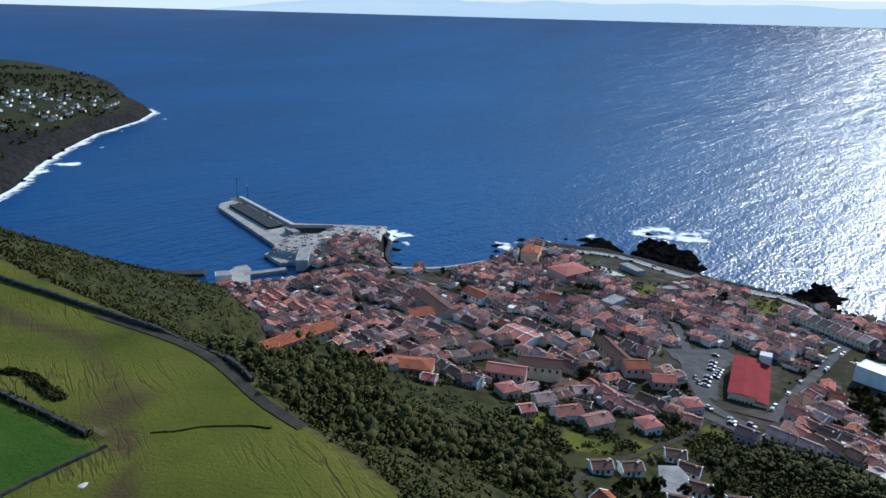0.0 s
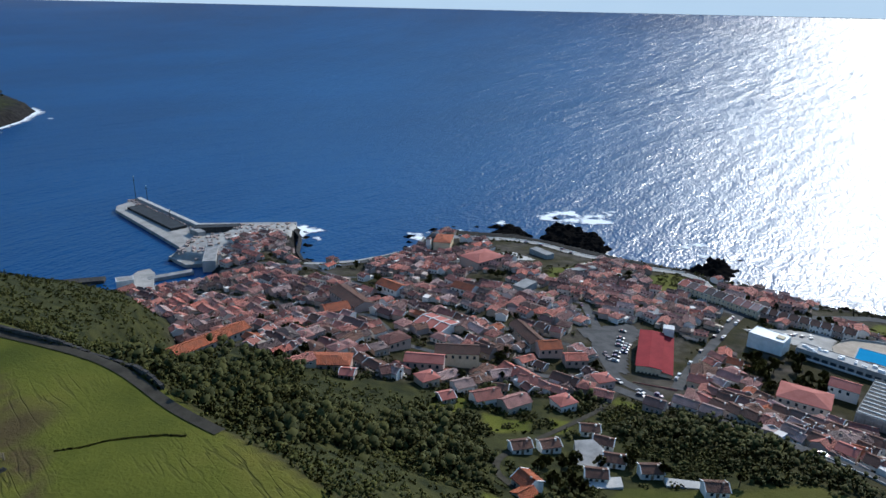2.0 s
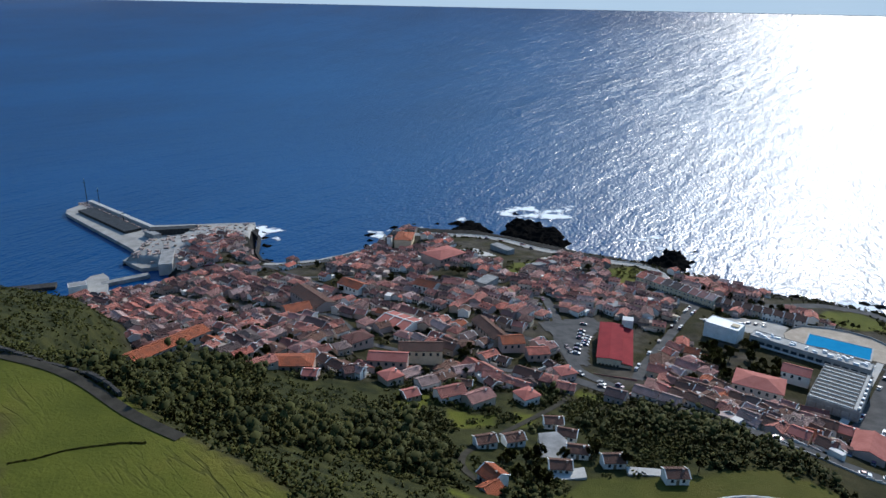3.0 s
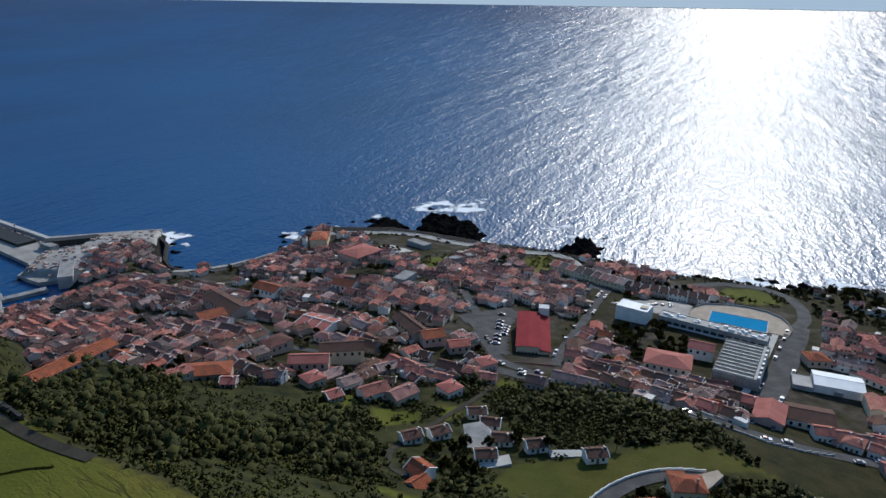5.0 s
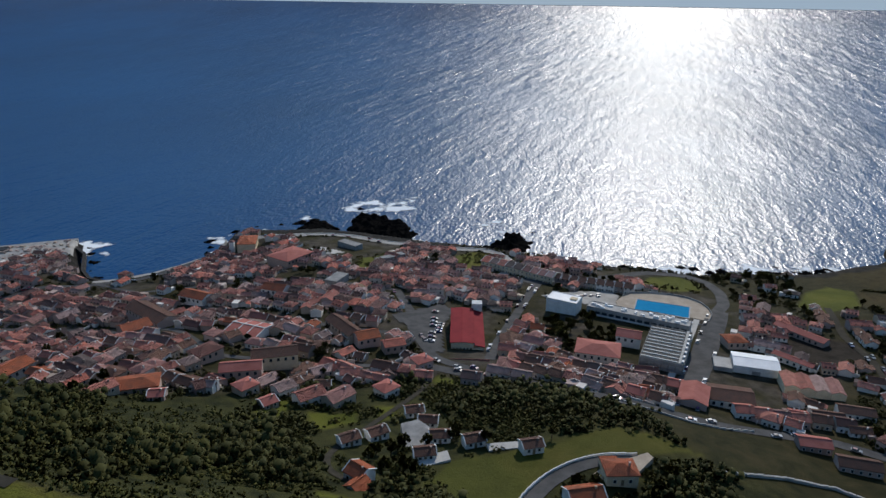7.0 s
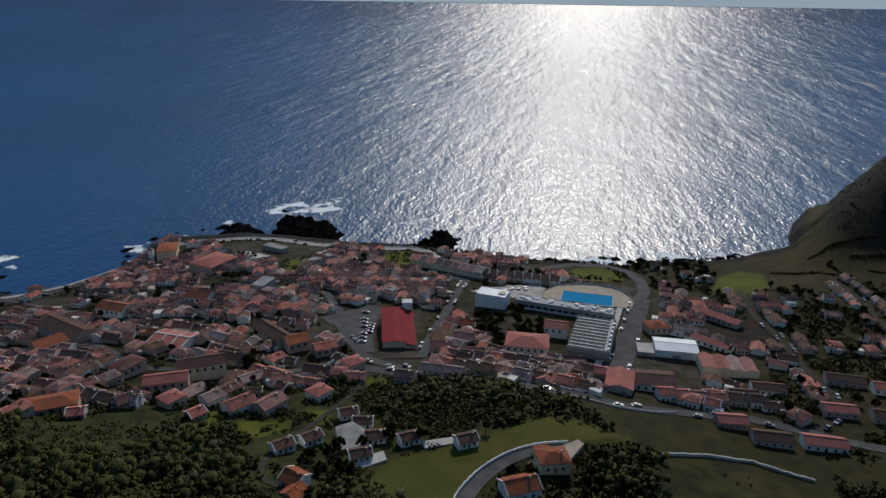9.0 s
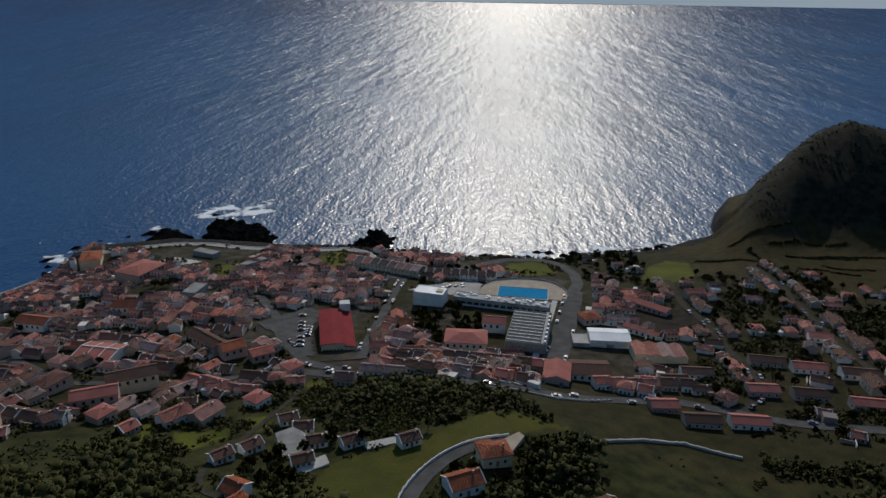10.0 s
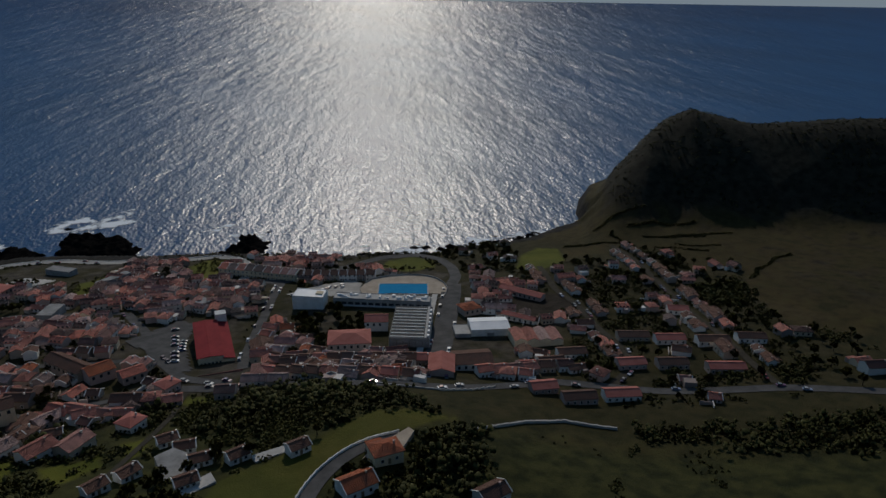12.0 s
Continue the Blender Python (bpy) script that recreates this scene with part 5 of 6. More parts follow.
strip("pavement_promenade", 5.0, [(-40, 520), (-30, 517), (-6, 520), (18, 532), (40, 547), (52, 566), (60, 590)], M["quay"], 0.4, "grey promenade above the cove", "promenade")
for a, b in (((-36, 524), (-4, 525)), ((-4, 525), (19, 536)), ((19, 536), (43, 552)), ((43, 552), (56, 568)), ((56, 568), (63, 592))):
    bar("wall_promenade", a, b, 1.2, -4, 4.2, M["grey"], "grey sea wall below the promenade", "seawall", "structure")
shore_line = ROAD_LINES["shore_road"]
for a, b in zip(shore_line[:-8:3], shore_line[3:-5:3]):
    d = (b - a).normalized()
    p, q = a + Vector((-d.y, d.x)) * 4.2, b + Vector((-d.y, d.x)) * 4.2
    z = ground_z(p.x, p.y)
    bar("wall_shore", (p.x, p.y), (q.x, q.y), 0.5, z - 2, z + 1.0, M["white"], "low white parapet along the shore road", "wall", "structure")
road_edge = [(160, 236), (166, 217), (171, 200.5), (177, 187), (183, 178.5), (190, 171.5), (203, 166), (220, 163)]
road_edge = [(ax + (bx - ax) * k / 5, ay + (by - ay) * k / 5) for (ax, ay), (bx, by) in zip(road_edge, road_edge[1:]) for k in range(5)]
for a, b in zip(road_edge, road_edge[1:]):
    z = (ground_z(*a) + ground_z(*b)) / 2
    bar("wall_road", a, b, 0.35, z - 2, z + 0.8, M["pale"], "pale parapet wall along the lower road", "wall", "structure")
qrng = random.Random(17)
for x, y in ((-128, 585), (-122, 596), (-96, 606), (-92, 596), (-76, 604), (-70, 612), (-62, 606), (-66, 596), (-136, 570), (-134, 560)):
    big_box("harbour_shed", x, y, qrng.choice((8, 98)), qrng.uniform(7, 13), qrng.uniform(5, 8), qrng.uniform(3, 4.5), "small grey harbour store on the quay", "shed", qrng.choice(("grey", "wall", "cream")), qrng.choice(("grey", "roof", "dark")), 0.3, 3.2)


def clutter(name, label, spots_of, seed, n):
    """Crates, nets, bollards and stacked gear, as one mass."""
    g = random.Random(seed)
    s = Shape()
    tones = []
    for i in range(n):
        x, y, z = spots_of(g)
        a, l, w, h = g.uniform(0, 3.14), g.uniform(0.5, 2.2), g.uniform(0.4, 1.1), g.uniform(0.5, 1.6)
        c, q = math.cos(a), math.sin(a)
        s.prism([(x + c * u - q * v, y + q * u + c * v) for u, v in ((-l, -w), (l, -w), (l, w), (-l, w))], z - 0.3, z + h)
        tones += [g.random()] * 8
    me = s.mesh(name, M["wall_joined"])
    me.attributes.new("tone", "FLOAT", "POINT").data.foreach_set("value", [0.5 + 0.4 * k for k in tones])
    return tagged(new(name, me), label, "harbour gear", kind="stuff")


def pier_spot(g):
    t, o = g.random(), g.uniform(-2, 9)
    return (-143 - 84 * t - o * 0.8, 634 + 104 * t - o * 0.62, 3.2)


def quay_spot(g):
    while True:
        x, y = g.uniform(-148, -56), g.uniform(540, 628)
        if inside_of([(-148, 557), (-143, 590), (-118, 604), (-104, 628), (-58, 628), (-60, 594), (-82, 594), (-102, 562), (-108, 526)], np.array([x]), np.array([y]))[0]:
            return (x, y, max(3.2, ground_z(x, y) + 0.4))


clutter("pier_gear", "dark crates and gear stacked along the pier", pier_spot, 31, 170)
clutter("quay_gear", "parked trailers, crates and gear on the quay", quay_spot, 32, 150)


def boat(L):
    b = thing("boat", Matrix.Identity(4), "small white motorboat moored in the marina", "boat", "moored boats")
    s = Shape()
    hull = [(-L / 2, -1.1), (L * 0.2, -1.2), (L / 2, 0), (L * 0.2, 1.2), (-L / 2, 1.1)]
    v = [(x * 0.88, y * 0.7, -0.3) for x, y in hull] + [(x, y, 0.9) for x, y in hull]
    s.add(v, [(4, 3, 2, 1, 0), (5, 6, 7, 8, 9)] + [(i, (i + 1) % 5, 5 + (i + 1) % 5, 5 + i) for i in range(5)])
    part("hull", s, M["metal_white"], b)
    part("cabin", Shape().box(-L * 0.2, -0.7, 0.904, L * 0.15, 0.7, 1.9), M["white"], b)
    part("windscreen", Shape().box(L * 0.15, -0.6, 1.2, L * 0.15 + 0.08, 0.6, 1.8), M["glass"], b)
    return b


brng = random.Random(3)
for i in range(22):
    a, b = (((-148, 491), (-124, 502)), ((-136, 482), (-117, 489)))[i % 2]
    s = (i // 2 + 0.5) / 11
    place("boat", lambda: boat(6.5), pose(a[0] + (b[0] - a[0]) * s, a[1] + (b[1] - a[1]) * s + (2.6 if i % 4 < 2 else -2.6) * 1.3, 0, 0, 0, 95 + brng.uniform(-6, 6)))


# ---- cars ----
def build_car():
    c = thing("car", Matrix.Identity(4), "parked car seen from far above", "car", "parked cars")
    s = Shape()
    side = [(-2.1, 0.35), (2.1, 0.35), (2.1, 0.75), (1.2, 0.9), (-2.1, 0.92)]
    v = [(x, y, z) for y in (-0.86, 0.86) for x, z in side]
    s.add(v, [(0, 1, 2, 3, 4), (9, 8, 7, 6, 5)] + [(i, 5 + i, 5 + (i + 1) % 5, (i + 1) % 5) for i in range(5)])
    part("body", s, M["car"], c)
    g = Shape()
    g.add([(-1.7, -0.8, 0.9), (0.9, -0.8, 0.9), (0.9, 0.8, 0.9), (-1.7, 0.8, 0.9), (-1.3, -0.68, 1.38), (0.2, -0.68, 1.38), (0.2, 0.68, 1.38), (-1.3, 0.68, 1.38)],
          [(0, 1, 5, 4), (1, 2, 6, 5), (2, 3, 7, 6), (3, 0, 4, 7), (4, 5, 6, 7)])
    part("window", g, M["glass"], c)
    part("roof", Shape().box(-1.3, -0.68, 1.385, 0.2, 0.68, 1.43), M["car"], c)
    for x in (-1.35, 1.35):
        for y in (-0.8, 0.8):
            part("wheel", Shape().tube((x, y - 0.1, 0.32), (x, y + 0.1, 0.32), 0.32, 0.32, 8), M["rubber"], c)
    return c


crng = random.Random(11)


def park(x, y, turn, lift=0.3):
    place("car", build_car, stand(x, y, turn, lift))


for name, n, side in (("hall_street", 20, 2.3), ("low_road", 14, 2.2), ("pool_avenue", 10, 5.2), ("park_street", 8, 2.4), ("shore_road", 10, 2.5), ("suburb_road", 10, 2.0), ("slope_road", 7, 2.0), ("harbour_street", 8, 2.4)):
    line = ROAD_LINES[name]
    for i in range(n):
        k = crng.randrange(1, len(line) - 1)
        d = (line[k + 1] - line[k - 1]).normalized()
        q = crng.choice((-1, 1)) * side
        park(line[k].x + d.y * q, line[k].y - d.x * q, math.degrees(math.atan2(d.y, d.x)))
for i in range(9):
    if crng.random() < 0.75:
        park(131.5 + i * 2.7, 300 + i * 5.4, -30 + crng.uniform(-4, 4), 0.36)
for i in range(9):
    if crng.random() < 0.6:
        park(141 + i * 2.2, 312 + i * 3.6, -30 + crng.uniform(-4, 4), 0.36)
for i in range(0, 12, 2):
    park(176 + i * 3.1 + crng.uniform(-1, 1), 214 - i * 2.9, 42 + crng.uniform(-5, 5), 0.1)
for i in range(12):
    park(234 + i * 3.3, 349 - i * 0.8 - crng.uniform(0, 6), 30 + crng.uniform(-8, 8), 0.34)

# ---- shore rocks ----
def rock_patch(name, outline, top, seed, step=1.2, label="jagged black lava rock in the surf", group="shore rocks"):
    xs, ys = [p[0] for p in outline], [p[1] for p in outline]
    X, Y = np.meshgrid(np.arange(min(xs) - 4, max(xs) + 5, step), np.arange(min(ys) - 4, max(ys) + 5, step))
    d = line_distance(outline, X, Y, True)
    d = np.where(inside_of(outline, X, Y), d, -d) + (2.0 + 0.9 * top) * vnoise(X, Y, 9, seed, 3)
    crags = 1 - np.abs(vnoise(X, Y, 11, seed + 5, 2)) * 2.2
    Z = np.clip(d / 4.0, 0, 1) * top * (0.25 + 0.85 * np.clip(crags, 0, 1) ** 2) + 1.5 * vnoise(X, Y, 3.4, seed + 9, 2) * np.clip(d / 2, 0, 1)
    Z = np.where(d > 0, np.maximum(Z, 0.1), np.maximum(-4.0, d))
    keep = d[:-1, :-1] > -4
    return tagged(new(name, grid_mesh(name, X, Y, Z, M["lava"], keep=keep)), label, "rock", group)


rock_patch("rock", [(172, 592), (183, 616), (196, 632), (217, 622), (225, 598), (232, 586), (227, 559), (218, 541), (197, 554), (178, 574)], 4.2, 41, label="broad black lava headland with surf behind it")
rock_patch("rock", [(112, 602), (126, 606), (148, 632), (160, 626), (168, 594), (146, 590)], 3.6, 44, label="low black lava reef below the shore road")
rock_patch("rock", [(258, 490), (268, 502), (285, 503), (303, 524), (316, 516), (312, 496), (294, 478), (280, 466), (266, 480)], 4.6, 52, label="black lava stack joined to the shore")
rrng = random.Random(21)
for x, y, r in ((137, 628, 8), (150, 634, 5), (118, 630, 5), (96, 632, 4), (76, 624, 5), (52, 604, 5), (48, 588, 4), (46, 572, 4), (205, 655, 4), (330, 520, 2.5), (338, 430, 5), (352, 414, 4), (366, 400, 5), (380, 391, 5),
                (395, 395, 6), (401, 390, 5), (409, 379, 5), (420, 373, 6), (433, 370, 4), (443, 364, 6), (454, 360, 5), (462, 352, 5), (482, 350, 6), (494, 345, 4), (508, 338, 5), (524, 330, 5), (540, 330, 6),
                (-46, 624, 5), (-44, 606, 5), (-42, 586, 5), (-43, 566, 4), (-40, 548, 4), (-232, 746, 4), (-216, 736, 4), (-196, 712, 4), (-176, 686, 4), (-158, 662, 4), (-120, 642, 4), (-90, 640, 4),
                (-505, 800, 10), (-530, 860, 9), (-548, 925, 10), (-556, 985, 8), (-582, 1100, 9), (-585, 1220, 9), (-590, 1350, 9), (404, 400, 3), (428, 382, 3), (470, 366, 3)):
    n = rrng.randint(6, 9)
    out = [(x + r * rrng.uniform(0.6, 1.25) * math.cos(6.2832 * i / n), y + r * rrng.uniform(0.6, 1.25) * math.sin(6.2832 * i / n)) for i in range(n)]
    if x > 330:
        x, y = x + rrng.uniform(-2, 4), y + rrng.uniform(-2, 6)
    rock_patch("rock", out, min(3.2, 0.9 + r * 0.35), rrng.randint(0, 900), 1.0 if r < 7 else 2.0, "small black lava rock washed by the surf")

shore_edge = [p for p in COAST if 320 < p[0] < 560]
for i in range(90):
    k = rrng.randrange(len(shore_edge) - 1)
    (ax, ay), (bx, by), t = shore_edge[k], shore_edge[k + 1], rrng.random()
    L, off = math.hypot(bx - ax, by - ay), rrng.uniform(-2, 20) * rrng.random()
    x, y, r = ax + (bx - ax) * t - off * (by - ay) / L, ay + (by - ay) * t + off * (bx - ax) / L, rrng.uniform(2.0, 5.4)
    n = rrng.randint(5, 8)
    out = [(x + r * rrng.uniform(0.6, 1.35) * math.cos(6.2832 * i / n), y + r * rrng.uniform(0.6, 1.35) * math.sin(6.2832 * i / n)) for i in range(n)]
    rock_patch("rock", out, rrng.uniform(1.8, 3.4), rrng.randint(0, 900), 0.9, "small black lava rock washed by the surf")


# ---- trees ----
def leaf_cloud(rg, centres, radii, per, size):
    """Small bent leaf sprays round each clump's centre: arrays of points and faces."""
    centres, radii = np.asarray(centres), np.asarray(radii)
    n = len(centres) * per
    base = np.repeat(centres, per, 0)
    rad = np.repeat(radii, per)
    d = rg.normal(size=(n, 3))
    d /= np.linalg.norm(d, axis=1, keepdims=True)
    at = base + d * (rad * rg.uniform(0.55, 1.05, n))[:, None] * np.array([1, 1, 0.8])
    up = d + rg.normal(size=(n, 3)) * 0.55
    up /= np.linalg.norm(up, axis=1, keepdims=True)
    a = np.cross(up, rg.normal(size=(n, 3)))
    a /= np.linalg.norm(a, axis=1, keepdims=True)
    b = np.cross(up, a)
    s = (size * rg.uniform(0.6, 1.4, n))[:, None]
    quad = np.stack([at - a * s * 0.5, at + b * s * 0.42 - up * s * 0.15, at + a * s * 0.5, at - b * s * 0.42 - up * s * 0.15], 1)
    return quad.reshape(-1, 3), np.repeat(d * 0.5 + np.array([0, 0, 0.9]), 4, 0)


def quads_mesh(name, cloud, material):
    co, lean = cloud
    me = bpy.data.meshes.new(name)
    n = len(co) // 4
    me.vertices.add(len(co))
    me.vertices.foreach_set("co", co.astype(np.float32).ravel())
    me.loops.add(len(co))
    me.loops.foreach_set("vertex_index", np.arange(len(co), dtype=np.int32))
    me.polygons.add(n)
    me.polygons.foreach_set("loop_start", np.arange(0, len(co), 4, dtype=np.int32))
    me.polygons.foreach_set("loop_total", np.full(n, 4, np.int32))
    me.materials.append(material)
    me.update()
    me.validate()
    me.normals_split_custom_set_from_vertices(lean)
    return me


def build_tree(seed, height_m, spread, leaf):
    rg = np.random.default_rng(seed)
    t = thing("tree", Matrix.Identity(4), "rounded evergreen tree with an uneven leafy crown", "tree", "garden trees")
    trunk = Shape().tube((0, 0, -1), (0.15, 0.1, height_m * 0.5), 0.28, 0.16)
    n = 15
    ang = rg.uniform(0, 6.2832, n)
    rad = spread * np.sqrt(rg.uniform(0, 1, n)) * 0.72
    zz = height_m * (0.42 + 0.5 * rg.uniform(0, 1, n) * (1 - 0.5 * (rad / spread)))
    centres = np.stack([rad * np.cos(ang), rad * np.sin(ang), zz], 1)
    for c in centres[:5]:
        trunk.tube((0.1, 0.05, height_m * 0.38), tuple(c), 0.12, 0.04, 5)
    part("trunk", trunk, M["bark"], t)
    part("crown", quads_mesh("crown", leaf_cloud(rg, centres, spread * rg.uniform(0.24, 0.42, n), 34, 0.7), M[leaf]), M[leaf], t)
    return t


trng = random.Random(4)


def tree_at(x, y, scale=1.0):
    k = trng.randrange(6)
    m = stand(x, y, trng.uniform(0, 360)) @ Matrix.Scale(scale * trng.uniform(0.8, 1.25), 4)
    key = ("tree", k)
    if key not in VARIANTS:
        VARIANTS[key] = build_tree(100 + k, (4.6, 6.0, 5.2, 7.2, 4.0, 6.4)[k], (2.4, 2.8, 3.2, 3.0, 2.0, 2.2)[k], "leaf" if k % 2 else "leaf_light")
        VARIANTS[key].matrix_world = m
    else:
        o = copy_thing(VARIANTS[key], m)
        o.matrix_world = m


for i in range(46):
    tree_at(198 + trng.uniform(0, 38), 262 + trng.uniform(0, 46), 1.0)
trng.shuffle(GARDENS)
for x, y in GARDENS[:230]:
    tree_at(x + trng.uniform(-3, 3), y + trng.uniform(-3, 3), 0.9)
for i in range(9):
    tree_at(301 + i * 4.0 + trng.uniform(-1, 1), 353 - i * 2.2 + trng.uniform(-4, 2), 0.7)
for i in range(16):
    tree_at(104 + (i % 8) * 3.4, 494 + (i // 8) * 7 - (i % 8) * 0.9, 0.62)
for i in range(26):
    tree_at(262 + i * 2.0 + trng.uniform(-2, 2), 424 - i * 2.6 + trng.uniform(-3, 3), 0.8)
for x, y in ((70, 186), (66, 182), (62, 186), (58, 182), (73, 188), (81, 186), (91, 186), (94, 190), (60, 172), (64, 168), (66, 163), (62, 160), (100, 178), (122, 170), (116, 137), (120, 131), (112, 141), (98, 129), (136, 131), (146, 136), (152, 141), (156, 138), (131, 127), (149, 118), (143, 128), (125, 122)):
    tree_at(x, y, 0.95)


ICO = np.array([(0, 0, 1)] + [(0.894 * math.cos(1.2566 * i), 0.894 * math.sin(1.2566 * i), 0.447) for i in range(5)]
               + [(0.894 * math.cos(1.2566 * i + 0.628), 0.894 * math.sin(1.2566 * i + 0.628), -0.447) for i in range(5)] + [(0, 0, -1)])
ICO_FACES = np.array([(0, 1 + i, 1 + (i + 1) % 5) for i in range(5)] + [(1 + i, 6 + i, 1 + (i + 1) % 5) for i in range(5)]
                     + [(1 + (i + 1) % 5, 6 + i, 6 + (i + 1) % 5) for i in range(5)] + [(11, 6 + (i + 1) % 5, 6 + i) for i in range(5)])


def wood(name, seed, spots_xy, scale_range, leaf, per, size, label, clumps=7):
    """Shrubs and low trees that grow into one another: leafy sprays over dense uneven clumps, as one mass."""
    rg = np.random.default_rng(seed)
    x, y = spots_xy[:, 0], spots_xy[:, 1]
    z = height(x, y)
    lo, hi = scale_range
    r = lo + (hi - lo) * np.clip(0.42 + 0.75 * vnoise(x, y, 30, seed + 70, 2) + 0.45 * rg.uniform(-1, 1, len(x)), 0, 1) ** 1.3      # they grow tall in groves
    n = len(x) * clumps
    centres = np.repeat(np.stack([x, y, z + r * 0.55], 1), clumps, 0) + rg.normal(size=(n, 3)) * np.repeat(r, clumps)[:, None] * np.array([0.6, 0.6, 0.32])
    radii = np.repeat(r, clumps) * rg.uniform(0.26, 0.55, n) * (7 / (clumps + 3)) ** 0.25
    co, lean = leaf_cloud(rg, centres, radii, per, size)
    core = centres[:, None, :] + ICO[None] * (radii[:, None] * rg.uniform(0.45, 0.92, (n, 12)))[:, :, None]
    tris = (ICO_FACES[None] + 12 * np.arange(n)[:, None, None] + len(co)).reshape(-1)
    allco = np.concatenate([co, core.reshape(-1, 3)])
    lean = np.concatenate([lean, np.tile(ICO * 0.6 + np.array([0, 0, 0.8]), (n, 1))])
    q, f = len(co) // 4, n * 20
    me = bpy.data.meshes.new(name)
    me.vertices.add(len(allco))
    me.vertices.foreach_set("co", allco.astype(np.float32).ravel())
    me.loops.add(q * 4 + f * 3)
    me.loops.foreach_set("vertex_index", np.concatenate([np.arange(q * 4), tris]).astype(np.int32))
    me.polygons.add(q + f)
    me.polygons.foreach_set("loop_start", np.concatenate([np.arange(q) * 4, q * 4 + np.arange(f) * 3]).astype(np.int32))
    me.polygons.foreach_set("loop_total", np.concatenate([np.full(q, 4), np.full(f, 3)]).astype(np.int32))
    me.polygons.foreach_set("use_smooth", np.ones(q + f, bool))
    me.materials.append(M[leaf])
    me.update()
    me.validate()
    me.normals_split_custom_set_from_vertices(lean)
    return tagged(new(name, me), label, "trees", kind="stuff")


wr = np.random.default_rng(12)


def scatter(x0, y0, x1, y1, n, test):
    p = np.stack([wr.uniform(x0, x1, n), wr.uniform(y0, y1, n)], 1)
    return p[test(p[:, 0], p[:, 1])]


def on_road(x, y, extra=1.5):
    hit = np.zeros(np.shape(x), bool)
    for name, width, line in ROADS:
        hit |= line_distance(line, x, y) < width / 2 + extra
    return hit


def built_over(x, y):
    hit = np.zeros(np.shape(x), bool)
    for poly in KEEP_CLEAR:
        if poly not in (PARK_WEST, PARK_SHORE, PARK_POOL):
            hit |= inside_of(poly, x, y)
    return hit


def slope_test(x, y):
    s = hill_side(x, y)
    free = ~inside_of(TOWN, x, y) & (inland(x, y) > 12) & ~on_road(x, y, 2)
    for poly in (FIELD_KNOLL, FIELD_LOWER, [(-104, 318), (-62, 364), (-40, 340), (-58, 298), (-84, 286)], EDGE_GARDENS, [(-30, 290), (6, 286), (4, 262), (-26, 262)], *GARDEN_PLOTS):
        free &= ~inside_of(poly, x, y)
    free &= line_distance(TOWN, x, y, True) > 5 + 8 * vnoise(x, y, 14, 3, 2)
    villas = (x > 40) & (x < 150) & (y < 232) & (y > 95)
    return free & (s > np.where(x < -36, 3 + 4 * vnoise(x, y, 12, 33, 2), 2.0)) & (line_distance(BROW_WALL, x, y) > 2.2) & (s < 175) & ~villas & (x < 150) & (vnoise(x, y, 26, 77, 2) > -0.6)


wood("hillside_wood", 1, scatter(-330, 95, 150, 480, 4600, lambda x, y: slope_test(x, y) & (vnoise(x, y, 36, 91, 2) > -0.13) & (x > -66 + 14 * vnoise(x, y, 30, 92))), (2.0, 6.4), "leaf", 30, 0.6, "dense dark evergreen scrub and low trees on the slope", 14)
wood("brow_shrubs", 13, scatter(-330, 95, 20, 480, 9000, lambda x, y: (hill_side(x, y) > 0.3) & (hill_side(x, y) < 20) & ~on_road(x, y, 2) & (line_distance(BROW_WALL, x, y) > 1.2)), (0.7, 1.7), "leaf_light", 8, 0.6, "olive green shrubs below the brow wall", 4)
wood("hillside_shrubs", 2, scatter(-330, 95, 150, 480, 15000, slope_test), (0.6, 2.1), "leaf_light", 9, 0.5, "lighter green shrubs among the hillside trees", 4)


def valley_test(x, y):
    free = ~on_road(x, y, 2.5)
    for poly in (FIELD_KNOLL, FIELD_LOWER, *GARDEN_PLOTS):
        free &= ~inside_of(poly, x, y)
    for hx, hy in ((88, 216), (89, 204), (87, 189), (96, 180), (76, 177), (67, 200), (56, 198), (50, 166), (127, 142), (107, 131), (141, 104), (111, 166)):
        free &= np.hypot(x - hx, y - hy) > 8.5
    free &= ~inside_of([(72, 171), (84, 171), (86, 202), (77, 202)], x, y)
    return free & ~inside_of(TOWN, x, y) & ~inside_of(SUBURB, x, y) & (hill_side(x, y) > 6)


GROVES = [[(100, 218), (112, 232), (124, 231), (150, 222), (178, 180), (150, 176), (118, 178), (106, 196)], [(146, 205), (153, 186), (170, 168), (168, 151), (152, 154), (141, 164), (125, 168)],
          [(138, 136), (168, 148), (176, 138), (165, 129), (141, 127), (132, 129)], [(243, 69), (260, 66), (306, 28), (264, 20), (251, 44), (231, 62)], [(223, 104), (254, 72), (240, 67), (221, 91)]]


def grove(x, y):
    hit = (vnoise(x, y, 20, 61, 2) > 0.18) & (x < 170)
    for poly in GROVES:
        hit |= inside_of(poly, x, y)
    return valley_test(x, y) & hit


